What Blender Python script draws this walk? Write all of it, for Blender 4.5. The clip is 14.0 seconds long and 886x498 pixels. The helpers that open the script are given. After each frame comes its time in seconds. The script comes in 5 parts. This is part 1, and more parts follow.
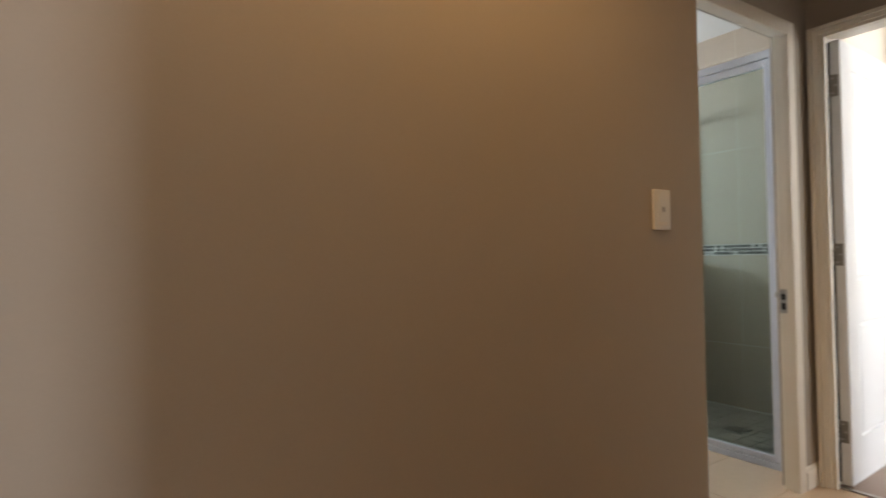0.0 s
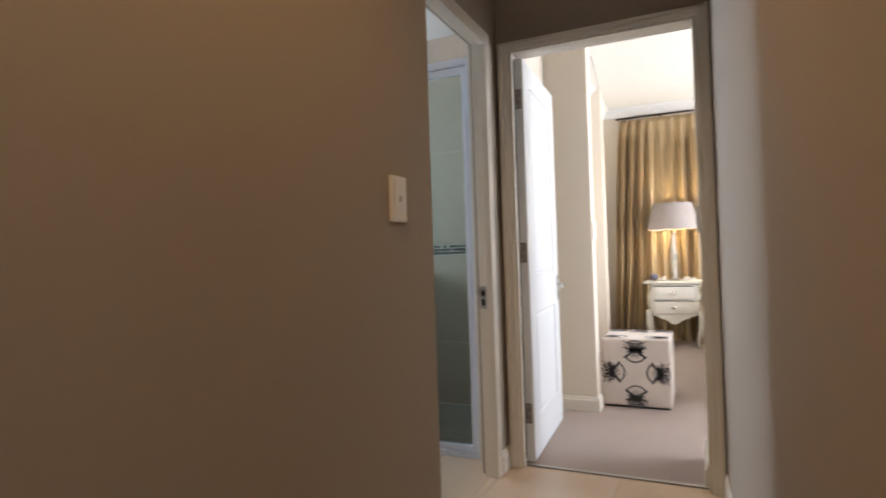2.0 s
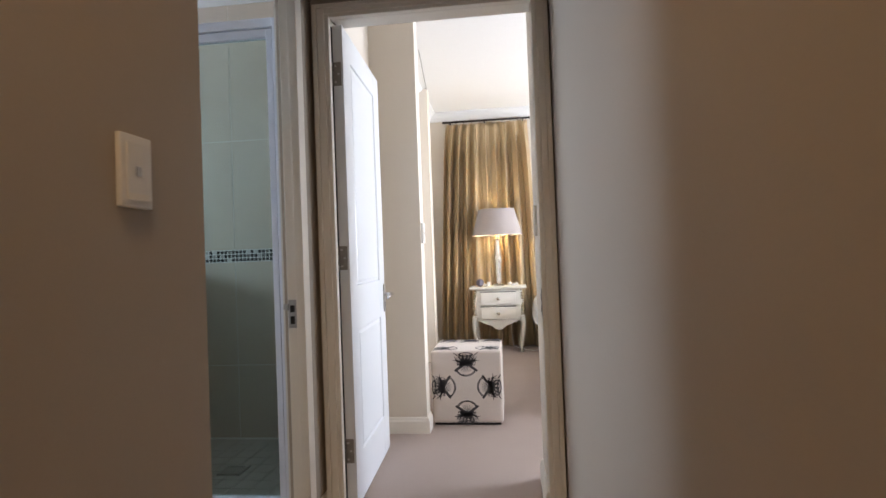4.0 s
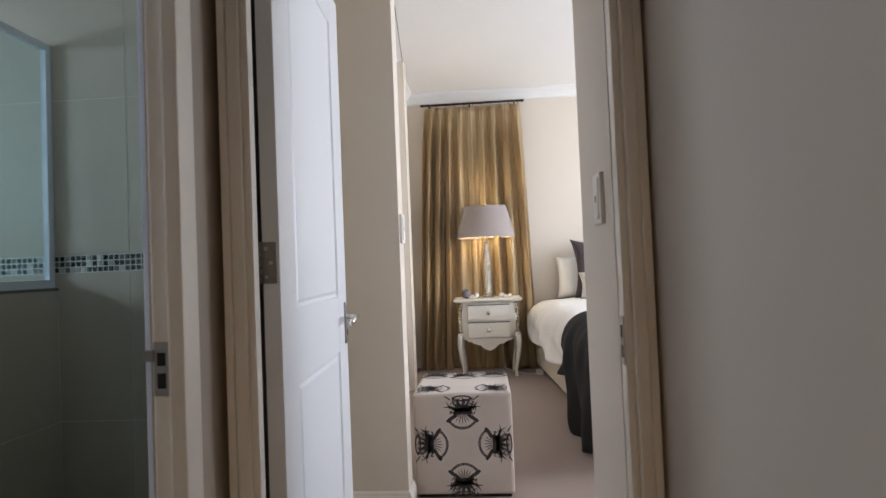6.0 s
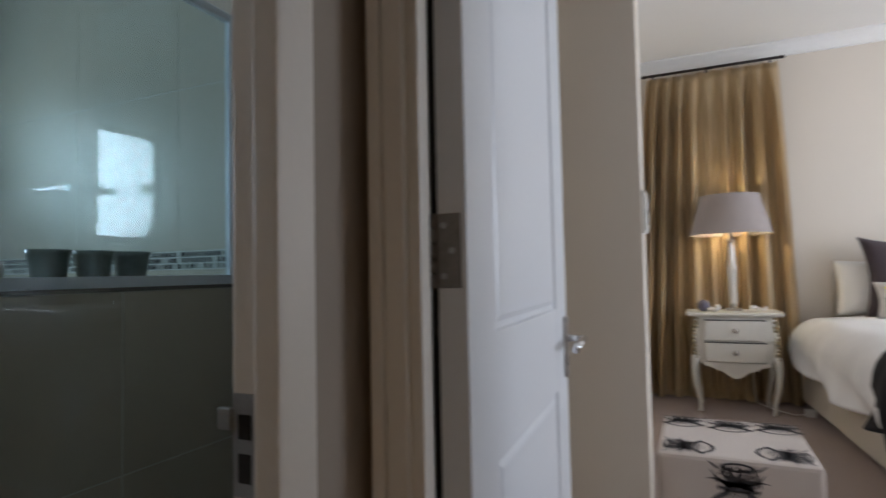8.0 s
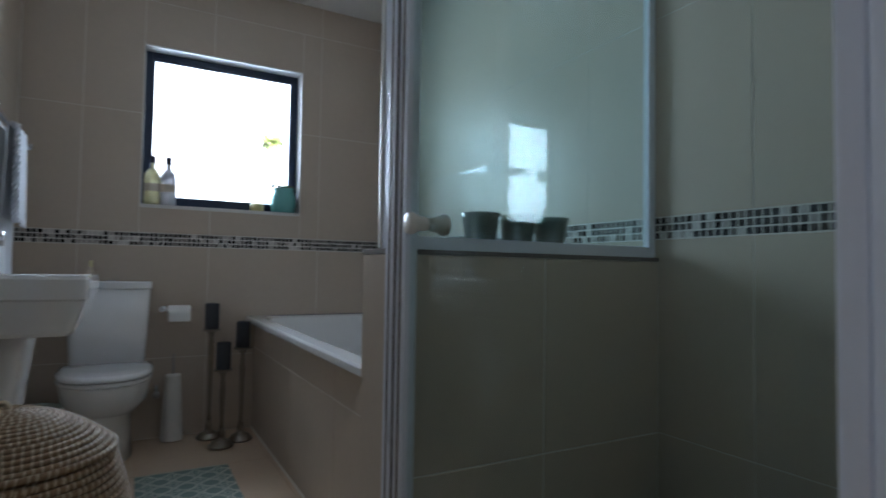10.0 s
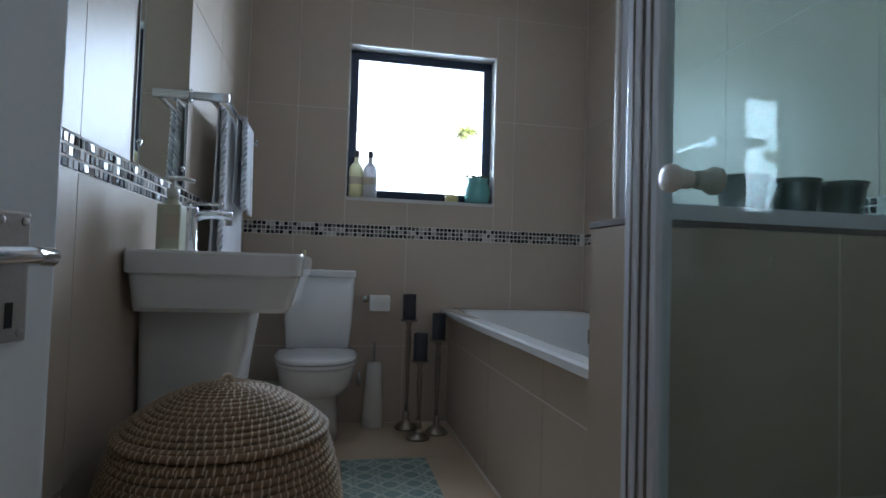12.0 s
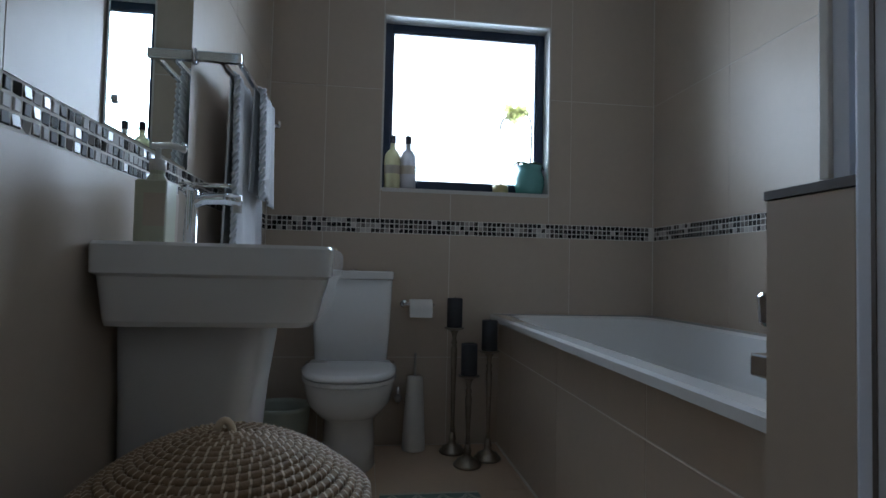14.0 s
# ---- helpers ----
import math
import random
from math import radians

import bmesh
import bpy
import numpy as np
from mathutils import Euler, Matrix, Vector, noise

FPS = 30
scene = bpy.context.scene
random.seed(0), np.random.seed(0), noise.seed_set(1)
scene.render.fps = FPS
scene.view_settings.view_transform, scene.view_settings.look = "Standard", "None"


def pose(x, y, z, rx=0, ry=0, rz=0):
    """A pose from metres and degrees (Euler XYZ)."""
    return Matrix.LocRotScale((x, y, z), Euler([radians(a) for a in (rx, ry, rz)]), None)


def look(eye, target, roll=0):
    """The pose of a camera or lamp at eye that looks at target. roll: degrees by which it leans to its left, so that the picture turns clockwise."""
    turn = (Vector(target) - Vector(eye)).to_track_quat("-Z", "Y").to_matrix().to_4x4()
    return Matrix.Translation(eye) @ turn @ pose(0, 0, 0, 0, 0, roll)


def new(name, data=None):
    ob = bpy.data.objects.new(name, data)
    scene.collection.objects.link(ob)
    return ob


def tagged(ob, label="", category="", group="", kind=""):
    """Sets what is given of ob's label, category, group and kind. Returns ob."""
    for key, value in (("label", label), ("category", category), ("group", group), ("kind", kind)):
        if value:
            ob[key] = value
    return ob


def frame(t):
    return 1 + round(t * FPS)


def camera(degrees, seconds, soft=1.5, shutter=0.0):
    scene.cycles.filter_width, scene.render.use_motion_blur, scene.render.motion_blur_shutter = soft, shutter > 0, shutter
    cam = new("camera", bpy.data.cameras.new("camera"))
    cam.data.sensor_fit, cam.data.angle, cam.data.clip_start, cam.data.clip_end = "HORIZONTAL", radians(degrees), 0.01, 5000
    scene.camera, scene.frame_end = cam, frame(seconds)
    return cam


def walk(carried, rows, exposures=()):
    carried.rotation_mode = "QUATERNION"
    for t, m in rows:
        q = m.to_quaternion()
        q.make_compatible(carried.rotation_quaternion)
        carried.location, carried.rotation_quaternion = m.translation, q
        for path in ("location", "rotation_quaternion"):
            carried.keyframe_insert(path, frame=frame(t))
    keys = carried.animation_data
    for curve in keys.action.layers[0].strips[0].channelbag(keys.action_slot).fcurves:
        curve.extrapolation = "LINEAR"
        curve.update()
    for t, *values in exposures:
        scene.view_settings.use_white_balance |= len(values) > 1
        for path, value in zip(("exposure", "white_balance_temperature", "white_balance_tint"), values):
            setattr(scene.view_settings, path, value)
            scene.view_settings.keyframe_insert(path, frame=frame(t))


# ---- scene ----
# ---------------------------------------------------------------- camera
cam = camera(76.97, 14.0, shutter=0.5)
# seconds, x, y, z, yaw, pitch, roll
ROWS = [
    (0, 0.092, 0.052, 1.062, -33.19, 1.07, 1.02),
    (0.5, 0.125, 0.146, 1.049, -41.82, 1.41, 1.51),
    (1, 0.207, 0.254, 1.053, -49.26, 1.00, 1.45),
    (1.5, 0.260, 0.327, 1.043, -56.85, 1.09, 1.83),
    (2, 0.281, 0.387, 1.042, -65.33, 0.85, 1.86),
    (2.5, 0.317, 0.429, 1.029, -73.46, 0.81, 2.14),
    (3, 0.382, 0.449, 1.035, -78.10, 0.72, 2.09),
    (3.5, 0.548, 0.463, 1.041, -81.47, 0.85, 2.19),
    (4, 0.726, 0.491, 1.038, -83.03, 0.90, 2.11),
    (4.2, 0.820, 0.517, 1.033, -83.45, 1.05, 2.15),
    (6.3, 1.816, 0.695, 1.032, -85.99, 1.55, 2.30),
    (6.5, 1.900, 0.708, 1.031, -85.51, 1.55, 2.01),
    (7, 2.070, 0.736, 1.030, -81.79, 1.77, 1.79),
    (7.5, 2.189, 0.776, 1.021, -73.50, 2.09, 1.39),
    (8, 2.302, 0.887, 1.022, -65.76, 2.48, 1.14),
    (8.5, 2.360, 0.995, 1.015, -55.95, 2.38, 0.33),
    (9, 2.386, 1.082, 0.998, -46.58, 2.31, -0.23),
    (11.3, 2.433, 1.389, 0.874, -14.33, 2.05, -1.56),
    (11.5, 2.420, 1.415, 0.868, -13.32, 2.04, -1.67),
    (12, 2.404, 1.473, 0.886, -11.00, 2.11, -1.71),
    (12.5, 2.412, 1.591, 0.902, -9.09, 1.97, -1.61),
    (13, 2.399, 1.744, 0.882, -8.37, 2.06, -1.52),
    (13.5, 2.387, 1.841, 0.873, -8.12, 2.07, -1.46),
    (14, 2.387, 1.884, 0.874, -7.89, 2.25, -1.29),
]
walk(cam, [(t, pose(x, y, z, 90 + pitch, roll, yaw)) for t, x, y, z, yaw, pitch, roll in ROWS],
     exposures=[(0, 1.4, 7000, 12.5), (0.5, 1.48, 6900, 13), (1, 1.18, 6800, 13.5), (1.5, 1.22, 6600, 13.5), (3, 1.2, 6300, 13), (4, 1.08, 6150, 14), (6.5, 0.28, 6180, 14.5), (8, -0.12, 6050, 14), (9, 0.2, 5950, 12), (11.5, 0.22, 5750, 10), (12.5, 0.08, 5750, 10), (14, -0.33, 5750, 10)])

# ---------------------------------------------------------------- light
world = bpy.data.worlds.new("world")
scene.world = world
world.use_nodes = True
_sky = world.node_tree.nodes.new("ShaderNodeTexSky")
_sky.sky_type = "NISHITA"
_sky.sun_disc = False
_sky.sun_elevation = radians(48)
_sky.sun_rotation = radians(200)
_bg = world.node_tree.nodes["Background"]
_bg.inputs["Strength"].default_value = 0.12
world.node_tree.links.new(_sky.outputs["Color"], _bg.inputs["Color"])


def area_lamp(name, m, sx, sy, watts, colour, spread=180):
    d = bpy.data.lights.new(name, "AREA")
    d.shape, d.size, d.size_y, d.energy, d.color = "RECTANGLE", sx, sy, watts, colour
    d.spread = radians(spread)
    ob = new(name, d)
    ob.matrix_world = m
    return ob


def point_lamp(name, at, watts, colour, radius=0.05):
    d = bpy.data.lights.new(name, "POINT")
    d.energy, d.color, d.shadow_soft_size = watts, colour, radius
    ob = new(name, d)
    ob.location = at
    return ob


def spot_lamp(name, at, watts, colour, degrees, blend=0.6, radius=0.04):
    d = bpy.data.lights.new(name, "SPOT")
    d.energy, d.color, d.shadow_soft_size, d.spot_size, d.spot_blend = watts, colour, radius, radians(degrees), blend
    ob = new(name, d)
    ob.location = at
    return ob


DAY = (0.70, 0.85, 1.0)
# daylight in the bathroom window, the bedroom windows and the lounge window
area_lamp("bathroom_window_light", look((2.89, 4.885, 1.735), (2.89, 3.0, 1.735)), 0.84, 0.84, 20.5, DAY, 122)
area_lamp("bedroom_window_light", look((5.1, -3.05, 1.35), (5.1, 1.0, 1.1)), 2.6, 2.0, 112, (0.86, 0.93, 1.0))
area_lamp("lounge_window_light", look((2.74, -3.40, 1.4), (2.74, 1.0, 1.4)), 0.58, 1.8, 46, (0.80, 0.88, 1.0))
# the warm downlight over the passage and the bedside lamp
spot_lamp("passage_downlight_bulb", (0.74, 0.80, 2.56), 17.5, (1.0, 0.645, 0.30), 150, 0.8)
point_lamp("bedside_lamp_bulb", (6.945, 0.655, 1.385), 6.0, (1.0, 0.80, 0.42), 0.035)

# ---------------------------------------------------------------- materials


def material(name, colour, rough=0.6, metal=0.0, grain=0.06, grain_scale=60.0, stain=0.06, stain_scale=1.6,
             bump=0.1, bump_scale=None, coat=0.0, spec=0.5):
    """A surface with colour varied at two scales and a fine relief."""
    m = bpy.data.materials.new(name)
    m.use_nodes = True
    nt = m.node_tree
    N, Lk = nt.nodes, nt.links
    p = N["Principled BSDF"]
    p.inputs["Roughness"].default_value, p.inputs["Metallic"].default_value = rough, metal
    p.inputs["Coat Weight"].default_value = coat
    p.inputs["Specular IOR Level"].default_value = spec
    geo = N.new("ShaderNodeNewGeometry")
    n1, n2 = N.new("ShaderNodeTexNoise"), N.new("ShaderNodeTexNoise")
    n1.inputs["Scale"].default_value, n1.inputs["Detail"].default_value = grain_scale, 4
    n2.inputs["Scale"].default_value, n2.inputs["Detail"].default_value = stain_scale, 3
    for n in (n1, n2):
        Lk.new(geo.outputs["Position"], n.inputs["Vector"])
    v = N.new("ShaderNodeMath")
    v.operation = "MULTIPLY_ADD"
    Lk.new(n1.outputs["Fac"], v.inputs[0])
    v.inputs[1].default_value, v.inputs[2].default_value = 2 * grain, 1 - grain - stain
    w = N.new("ShaderNodeMath")
    w.operation = "MULTIPLY_ADD"
    Lk.new(n2.outputs["Fac"], w.inputs[0])
    w.inputs[1].default_value = 2 * stain
    Lk.new(v.outputs[0], w.inputs[2])
    mix = N.new("ShaderNodeVectorMath")
    mix.operation = "SCALE"
    mix.inputs[0].default_value = colour
    Lk.new(w.outputs[0], mix.inputs["Scale"])
    Lk.new(mix.outputs[0], p.inputs["Base Color"])
    if bump:
        b = N.new("ShaderNodeBump")
        b.inputs["Strength"].default_value, b.inputs["Distance"].default_value = bump, 0.004
        src = n1
        if bump_scale:
            src = N.new("ShaderNodeTexNoise")
            src.inputs["Scale"].default_value, src.inputs["Detail"].default_value = bump_scale, 3
            Lk.new(geo.outputs["Position"], src.inputs["Vector"])
        Lk.new(src.outputs["Fac"], b.inputs["Height"])
        Lk.new(b.outputs["Normal"], p.inputs["Normal"])
    return m


def glass_material(name, tint, rough=0.0, film=0.0):
    """Thin clear sheet: lets light straight through and reflects by Fresnel; film is the share of teal veil standing in
    for hazy reflections.
    """
    m = bpy.data.materials.new(name)
    m.use_nodes = True
    N, Lk = m.node_tree.nodes, m.node_tree.links
    N.remove(N["Principled BSDF"])
    tr, gl, mx, fr = (N.new("ShaderNodeBsdfTransparent"), N.new("ShaderNodeBsdfGlossy"),
                      N.new("ShaderNodeMixShader"), N.new("ShaderNodeLayerWeight"))
    tr.inputs["Color"].default_value = (*tint, 1)
    gl.inputs["Roughness"].default_value = rough
    fr.inputs["Blend"].default_value = 0.5
    pw, ad = N.new("ShaderNodeMath"), N.new("ShaderNodeMath")
    pw.operation, ad.operation = "POWER", "MULTIPLY_ADD"
    pw.inputs[1].default_value = 5.0
    ad.inputs[1].default_value, ad.inputs[2].default_value = 0.70, 0.022
    Lk.new(fr.outputs["Facing"], pw.inputs[0])
    Lk.new(pw.outputs[0], ad.inputs[0])
    Lk.new(ad.outputs[0], mx.inputs[0])
    Lk.new(tr.outputs[0], mx.inputs[1])
    Lk.new(gl.outputs[0], mx.inputs[2])
    last = mx
    if film:
        # uneven teal veil mixed in to imitate bright haze on the glass
        haze, veil = N.new("ShaderNodeBsdfTranslucent"), N.new("ShaderNodeMixShader")
        haze.inputs["Color"].default_value = (0.62, 0.80, 0.82, 1)
        ns, ml = N.new("ShaderNodeTexNoise"), N.new("ShaderNodeMath")
        ns.inputs["Scale"].default_value = 7.0
        geo = N.new("ShaderNodeNewGeometry")
        Lk.new(geo.outputs["Position"], ns.inputs["Vector"])
        ml.operation = "MULTIPLY"
        ml.inputs[1].default_value = 2 * film
        Lk.new(ns.outputs["Fac"], ml.inputs[0])
        Lk.new(ml.outputs[0], veil.inputs[0])
        Lk.new(mx.outputs[0], veil.inputs[1])
        Lk.new(haze.outputs[0], veil.inputs[2])
        last = veil
    Lk.new(last.outputs[0], N["Material Output"].inputs["Surface"])
    return m


def glowing(name, colour, strength):
    m = bpy.data.materials.new(name)
    m.use_nodes = True
    p = m.node_tree.nodes["Principled BSDF"]
    p.inputs["Base Color"].default_value = (*colour, 1)
    p.inputs["Emission Color"].default_value = (*colour, 1)
    p.inputs["Emission Strength"].default_value = strength
    return m


TAUPE = material("taupe_wall_paint", (0.39, 0.332, 0.27), 0.75, grain=0.03, grain_scale=220, stain=0.04, bump=0.04, bump_scale=150)
CREAM = material("cream_wall_paint", (0.70, 0.63, 0.54), 0.75, grain=0.03, grain_scale=220, stain=0.03, bump=0.04, bump_scale=150)
CEILING = material("ceiling_white", (0.80, 0.79, 0.77), 0.85, grain=0.02, stain=0.02, bump=0.05)
TRIM = material("painted_trim", (0.77, 0.725, 0.65), 0.38, grain=0.03, grain_scale=90, stain=0.04, bump=0.06)
DOORWHITE = material("white_door_paint", (0.70, 0.715, 0.735), 0.35, grain=0.03, grain_scale=120, stain=0.03, bump=0.05)
CARPET = material("carpet_pile", (0.40, 0.325, 0.29), 0.95, grain=0.22, grain_scale=420, stain=0.06, stain_scale=3, bump=0.7, spec=0.1)
TILE = material("wall_tile_beige", (0.53, 0.445, 0.36), 0.37, grain=0.04, grain_scale=30, stain=0.05, stain_scale=4, bump=0.02, spec=0.30)
GROUT = material("grout", (0.74, 0.71, 0.66), 0.8, grain=0.1, bump=0.1)
FLOORTILE = material("floor_tile_cream", (0.64, 0.485, 0.345), 0.28, grain=0.05, grain_scale=40, stain=0.05, stain_scale=5, bump=0.02)
CERAMIC = material("white_ceramic", (0.80, 0.80, 0.80), 0.08, grain=0.01, stain=0.01, bump=0.0, coat=0.3)
CHROME = material("chrome", (0.75, 0.76, 0.78), 0.08, 1.0, grain=0.02, stain=0.02, bump=0.0)
STEEL = material("brushed_steel", (0.46, 0.44, 0.42), 0.34, 1.0, grain=0.12, grain_scale=200, stain=0.08, stain_scale=20, bump=0.05)
HINGE = material("worn_hinge_steel", (0.25, 0.225, 0.20), 0.42, 0.85, grain=0.18, grain_scale=160, stain=0.15, stain_scale=40, bump=0.1)
ALU = material("powder_coated_aluminium", (0.72, 0.75, 0.84), 0.3, 0.0, grain=0.02, stain=0.03, bump=0.0)
NAVY = material("dark_window_aluminium", (0.018, 0.032, 0.070), 0.35, 0.0, grain=0.05, bump=0.0)
MIRROR = material("mirror_silver", (0.82, 0.90, 0.87), 0.0, 1.0, grain=0.0, stain=0.0, bump=0.0)
GLASS = glass_material("shower_glass", (0.87, 0.94, 0.935), film=0.018)
PANE = glass_material("window_pane", (0.97, 0.98, 0.98))
BLACK = material("black_gap", (0.012, 0.011, 0.01), 0.7, bump=0.0)
BLACKGAP = material("shadowed_joint", (0.10, 0.085, 0.07), 0.9, bump=0.0)
PLASTIC = material("white_plastic", (0.74, 0.72, 0.68), 0.3, grain=0.02, stain=0.02, bump=0.0)
OUTSIDE = glowing("overcast_brightness", (0.93, 0.96, 1.0), 3.5)

# ---------------------------------------------------------------- mesh helpers


def mesh_object(name, bm, mat, smooth=False):
    me = bpy.data.meshes.new(name)
    bm.normal_update()
    bm.to_mesh(me)
    bm.free()
    for mt in mat if isinstance(mat, (list, tuple)) else (mat,):
        me.materials.append(mt)
    if smooth:
        for p in me.polygons:
            p.use_smooth = True
    return new(name, me)


def part(name, bm, mat, parent=None, label="", smooth=False):
    """Links a bmesh, given in world metres, as one mesh under a thing or a part."""
    ob = mesh_object(name, bm, mat, smooth)
    if parent is not None:
        ob.parent = parent
        m = Matrix.Identity(4)
        q = parent
        while q is not None:
            m = q.matrix_parent_inverse @ q.matrix_basis @ m
            q = q.parent
        ob.matrix_parent_inverse = m.inverted()
    if label:
        tagged(ob, label)
    return ob


def thing(name, at, label, category, group="", kind=""):
    ob = new(name)
    ob.empty_display_size = 0.05
    ob.location = at
    ob.matrix_basis = Matrix.Translation(at)
    return tagged(ob, label, category, group, kind)


def add_box(bm, lo, hi, bevel=0.0, segments=2, mat=0):
    c = [(a + b) / 2 for a, b in zip(lo, hi)]
    s = [abs(b - a) for a, b in zip(lo, hi)]
    r = bmesh.ops.create_cube(bm, size=1.0, matrix=Matrix.Translation(c) @ Matrix.Diagonal((*s, 1)))
    fs = {f for v in r["verts"] for f in v.link_faces}
    if bevel:
        es = list({e for v in r["verts"] for e in v.link_edges})
        out = bmesh.ops.bevel(bm, geom=es, offset=min(bevel, min(s) * 0.45), segments=segments, profile=0.7, affect="EDGES")
        fs = {f for v in r["verts"] if v.is_valid for f in v.link_faces} | set(out["faces"])
    for f in fs:
        if f.is_valid:
            f.material_index = mat
    return bm


def box(lo, hi, bevel=0.0, segments=2):
    return add_box(bmesh.new(), lo, hi, bevel, segments)


def boxes(*pairs, bevel=0.0):
    bm = bmesh.new()
    for lo, hi in pairs:
        add_box(bm, lo, hi, bevel)
    return bm


def lathe(profile, at, n=32, cap=True, m=None, sx=1.0, sy=1.0):
    """A turned body from (radius, height) pairs, about an upright axis at at."""
    bm = bmesh.new()
    rings = []
    for r, z in profile:
        ring = []
        for i in range(n):
            a = 2 * math.pi * i / n
            ring.append(bm.verts.new((at[0] + r * sx * math.cos(a), at[1] + r * sy * math.sin(a), at[2] + z)))
        rings.append(ring)
    for a, b in zip(rings, rings[1:]):
        for i in range(n):
            bm.faces.new((a[i], a[(i + 1) % n], b[(i + 1) % n], b[i]))
    if cap:
        bm.faces.new(list(reversed(rings[0])))
        bm.faces.new(rings[-1])
    if m is not None:
        bmesh.ops.transform(bm, matrix=m, verts=bm.verts)
    return bm


def tube(points, r, n=10, radii=None, cap=True):
    """A round bar along a polyline."""
    bm = bmesh.new()
    P = [Vector(p) for p in points]
    rings = []
    side = None
    for i, p in enumerate(P):
        d = (P[min(i + 1, len(P) - 1)] - P[max(i - 1, 0)]).normalized()
        if side is None:
            side = d.orthogonal().normalized()
        side = (side - d * side.dot(d)).normalized()
        up = d.cross(side)
        rr = radii[i] if radii else r
        rings.append([bm.verts.new(p + (side * math.cos(2 * math.pi * k / n) + up * math.sin(2 * math.pi * k / n)) * rr) for k in range(n)])
    for a, b in zip(rings, rings[1:]):
        for k in range(n):
            bm.faces.new((a[k], a[(k + 1) % n], b[(k + 1) % n], b[k]))
    if cap:
        bm.faces.new(list(reversed(rings[0])))
        bm.faces.new(rings[-1])
    return bm


def joined(*bms):
    out = bmesh.new()
    for b in bms:
        me = bpy.data.meshes.new("tmp")
        b.to_mesh(me)
        b.free()
        out.from_mesh(me)
        bpy.data.meshes.remove(me)
    return out


def prism(outline, axis, a, b):
    """Extrudes a 2D outline along axis from a to b. The outline's pair are the two other axes, in order."""
    bm = bmesh.new()

    def at(u, v, w):
        return {"x": (w, u, v), "y": (u, w, v), "z": (u, v, w)}[axis]
    A = [bm.verts.new(at(u, v, a)) for u, v in outline]
    B = [bm.verts.new(at(u, v, b)) for u, v in outline]
    n = len(A)
    bm.faces.new(A)
    bm.faces.new(list(reversed(B)))
    for i in range(n):
        bm.faces.new((A[i], B[i], B[(i + 1) % n], A[(i + 1) % n]))
    bmesh.ops.recalc_face_normals(bm, faces=bm.faces)
    return bm


def structure(name, bm, mat, label, category, parent=None):
    ob = part(name, bm, mat, parent)
    return tagged(ob, label, category, kind="structure")


# ---------------------------------------------------------------- the shell
HALL_L, HALL_R, END_X = 1.13, 0.30, 2.95      # passage: left face, right face, end wall
BATH_Y0, BATH_Y1, BATH_X0, BATH_X1 = 1.42, 4.70, 1.895, 3.915
BED_X1, BED_Y0, BED_Y1 = 7.25, -3.0, 1.40
CEIL_H, CEIL_B, CEIL_BED = 2.60, 2.62, 2.74

structure("floor", box((-3.2, -3.6, -0.1), (2.955, 1.30, -0.006)), GROUT, "grouted bed of the cream floor tiles", "floor")
structure("carpet_floor", box((2.975, -3.2, -0.1), (7.4, 1.5, 0.004)), CARPET, "taupe cut-pile fitted bedroom carpet", "carpet")
structure("bathroom_floor", box((1.8, 1.30, -0.1), (4.0, 4.9, -0.006)), GROUT, "grouted bed of the bathroom floor tiles", "floor")
structure("wall_passage_left", boxes(((-3.2, 1.13, -0.1), (1.83, 1.365, 2.75))), TAUPE, "taupe painted plaster passage wall", "wall")
structure("wall_passage_right", prism([(0.70, 0.235), (0.70, 0.125), (END_X, 0.10), (END_X, 0.312)], "z", -0.1, 2.75), TAUPE, "taupe painted plaster passage wall, daylit near the doors", "wall")
# the wall with the bathroom doorway
BD_X0, BD_X1, HEAD, DOOR_Y = 1.90, 2.745, 2.04, 1.28
structure("wall_bathroom_door", boxes(((1.83, DOOR_Y, -0.1), (BD_X0 - 0.0255, 1.365, 2.75)), ((BD_X1 + 0.0455, DOOR_Y, -0.1), (END_X, 1.365, 2.75)),
                                      ((BD_X0 - 0.025, DOOR_Y, HEAD + 0.025), (BD_X1 + 0.045, 1.365, 2.75))), TAUPE, "taupe painted wall round the bathroom doorway", "wall")
structure("wall_shower_side", box((2.90, 1.365, -0.1), (3.98, 1.4182, 2.75)), TILE, "tiled end wall of the shower", "wall")
# the end wall with the bedroom doorway
BR_Y0, BR_Y1 = 0.362, 1.197
structure("wall_end", boxes(((END_X, 0.10, -0.1), (2.975, 0.345, 2.75)), ((END_X, BR_Y1 + 0.025, -0.1), (3.07, 1.365, 2.75)),
                            ((END_X, BR_Y0 - 0.0225, HEAD + 0.025), (3.07, BR_Y1 + 0.025, 2.75))), TAUPE, "taupe painted wall round the bedroom doorway", "wall")
# bathroom walls, behind the tiles
structure("wall_bathroom_left", box((1.75, 1.365, -0.1), (1.8932, 4.9, 2.75)), TILE, "tiled bathroom wall carrying basin and mirror", "wall")
structure("wall_bathroom_right", box((3.9168, 1.412, -0.1), (3.98, 4.9, 2.75)), TILE, "tiled bathroom wall beside bath and shower", "wall")
WX0, WX1, WZ0, WZ1 = 2.448, 3.331, 1.289, 2.181
structure("wall_window", boxes(((1.8932, 4.7018, -0.1), (WX0, 4.9, 2.75)), ((WX1, 4.7018, -0.1), (3.9168, 4.9, 2.75)),
                               ((WX0, 4.7018, -0.1), (WX1, 4.9, WZ0)), ((WX0, 4.7018, WZ1), (WX1, 4.9, 2.75))), TILE, "tiled bathroom wall with the square window", "wall")
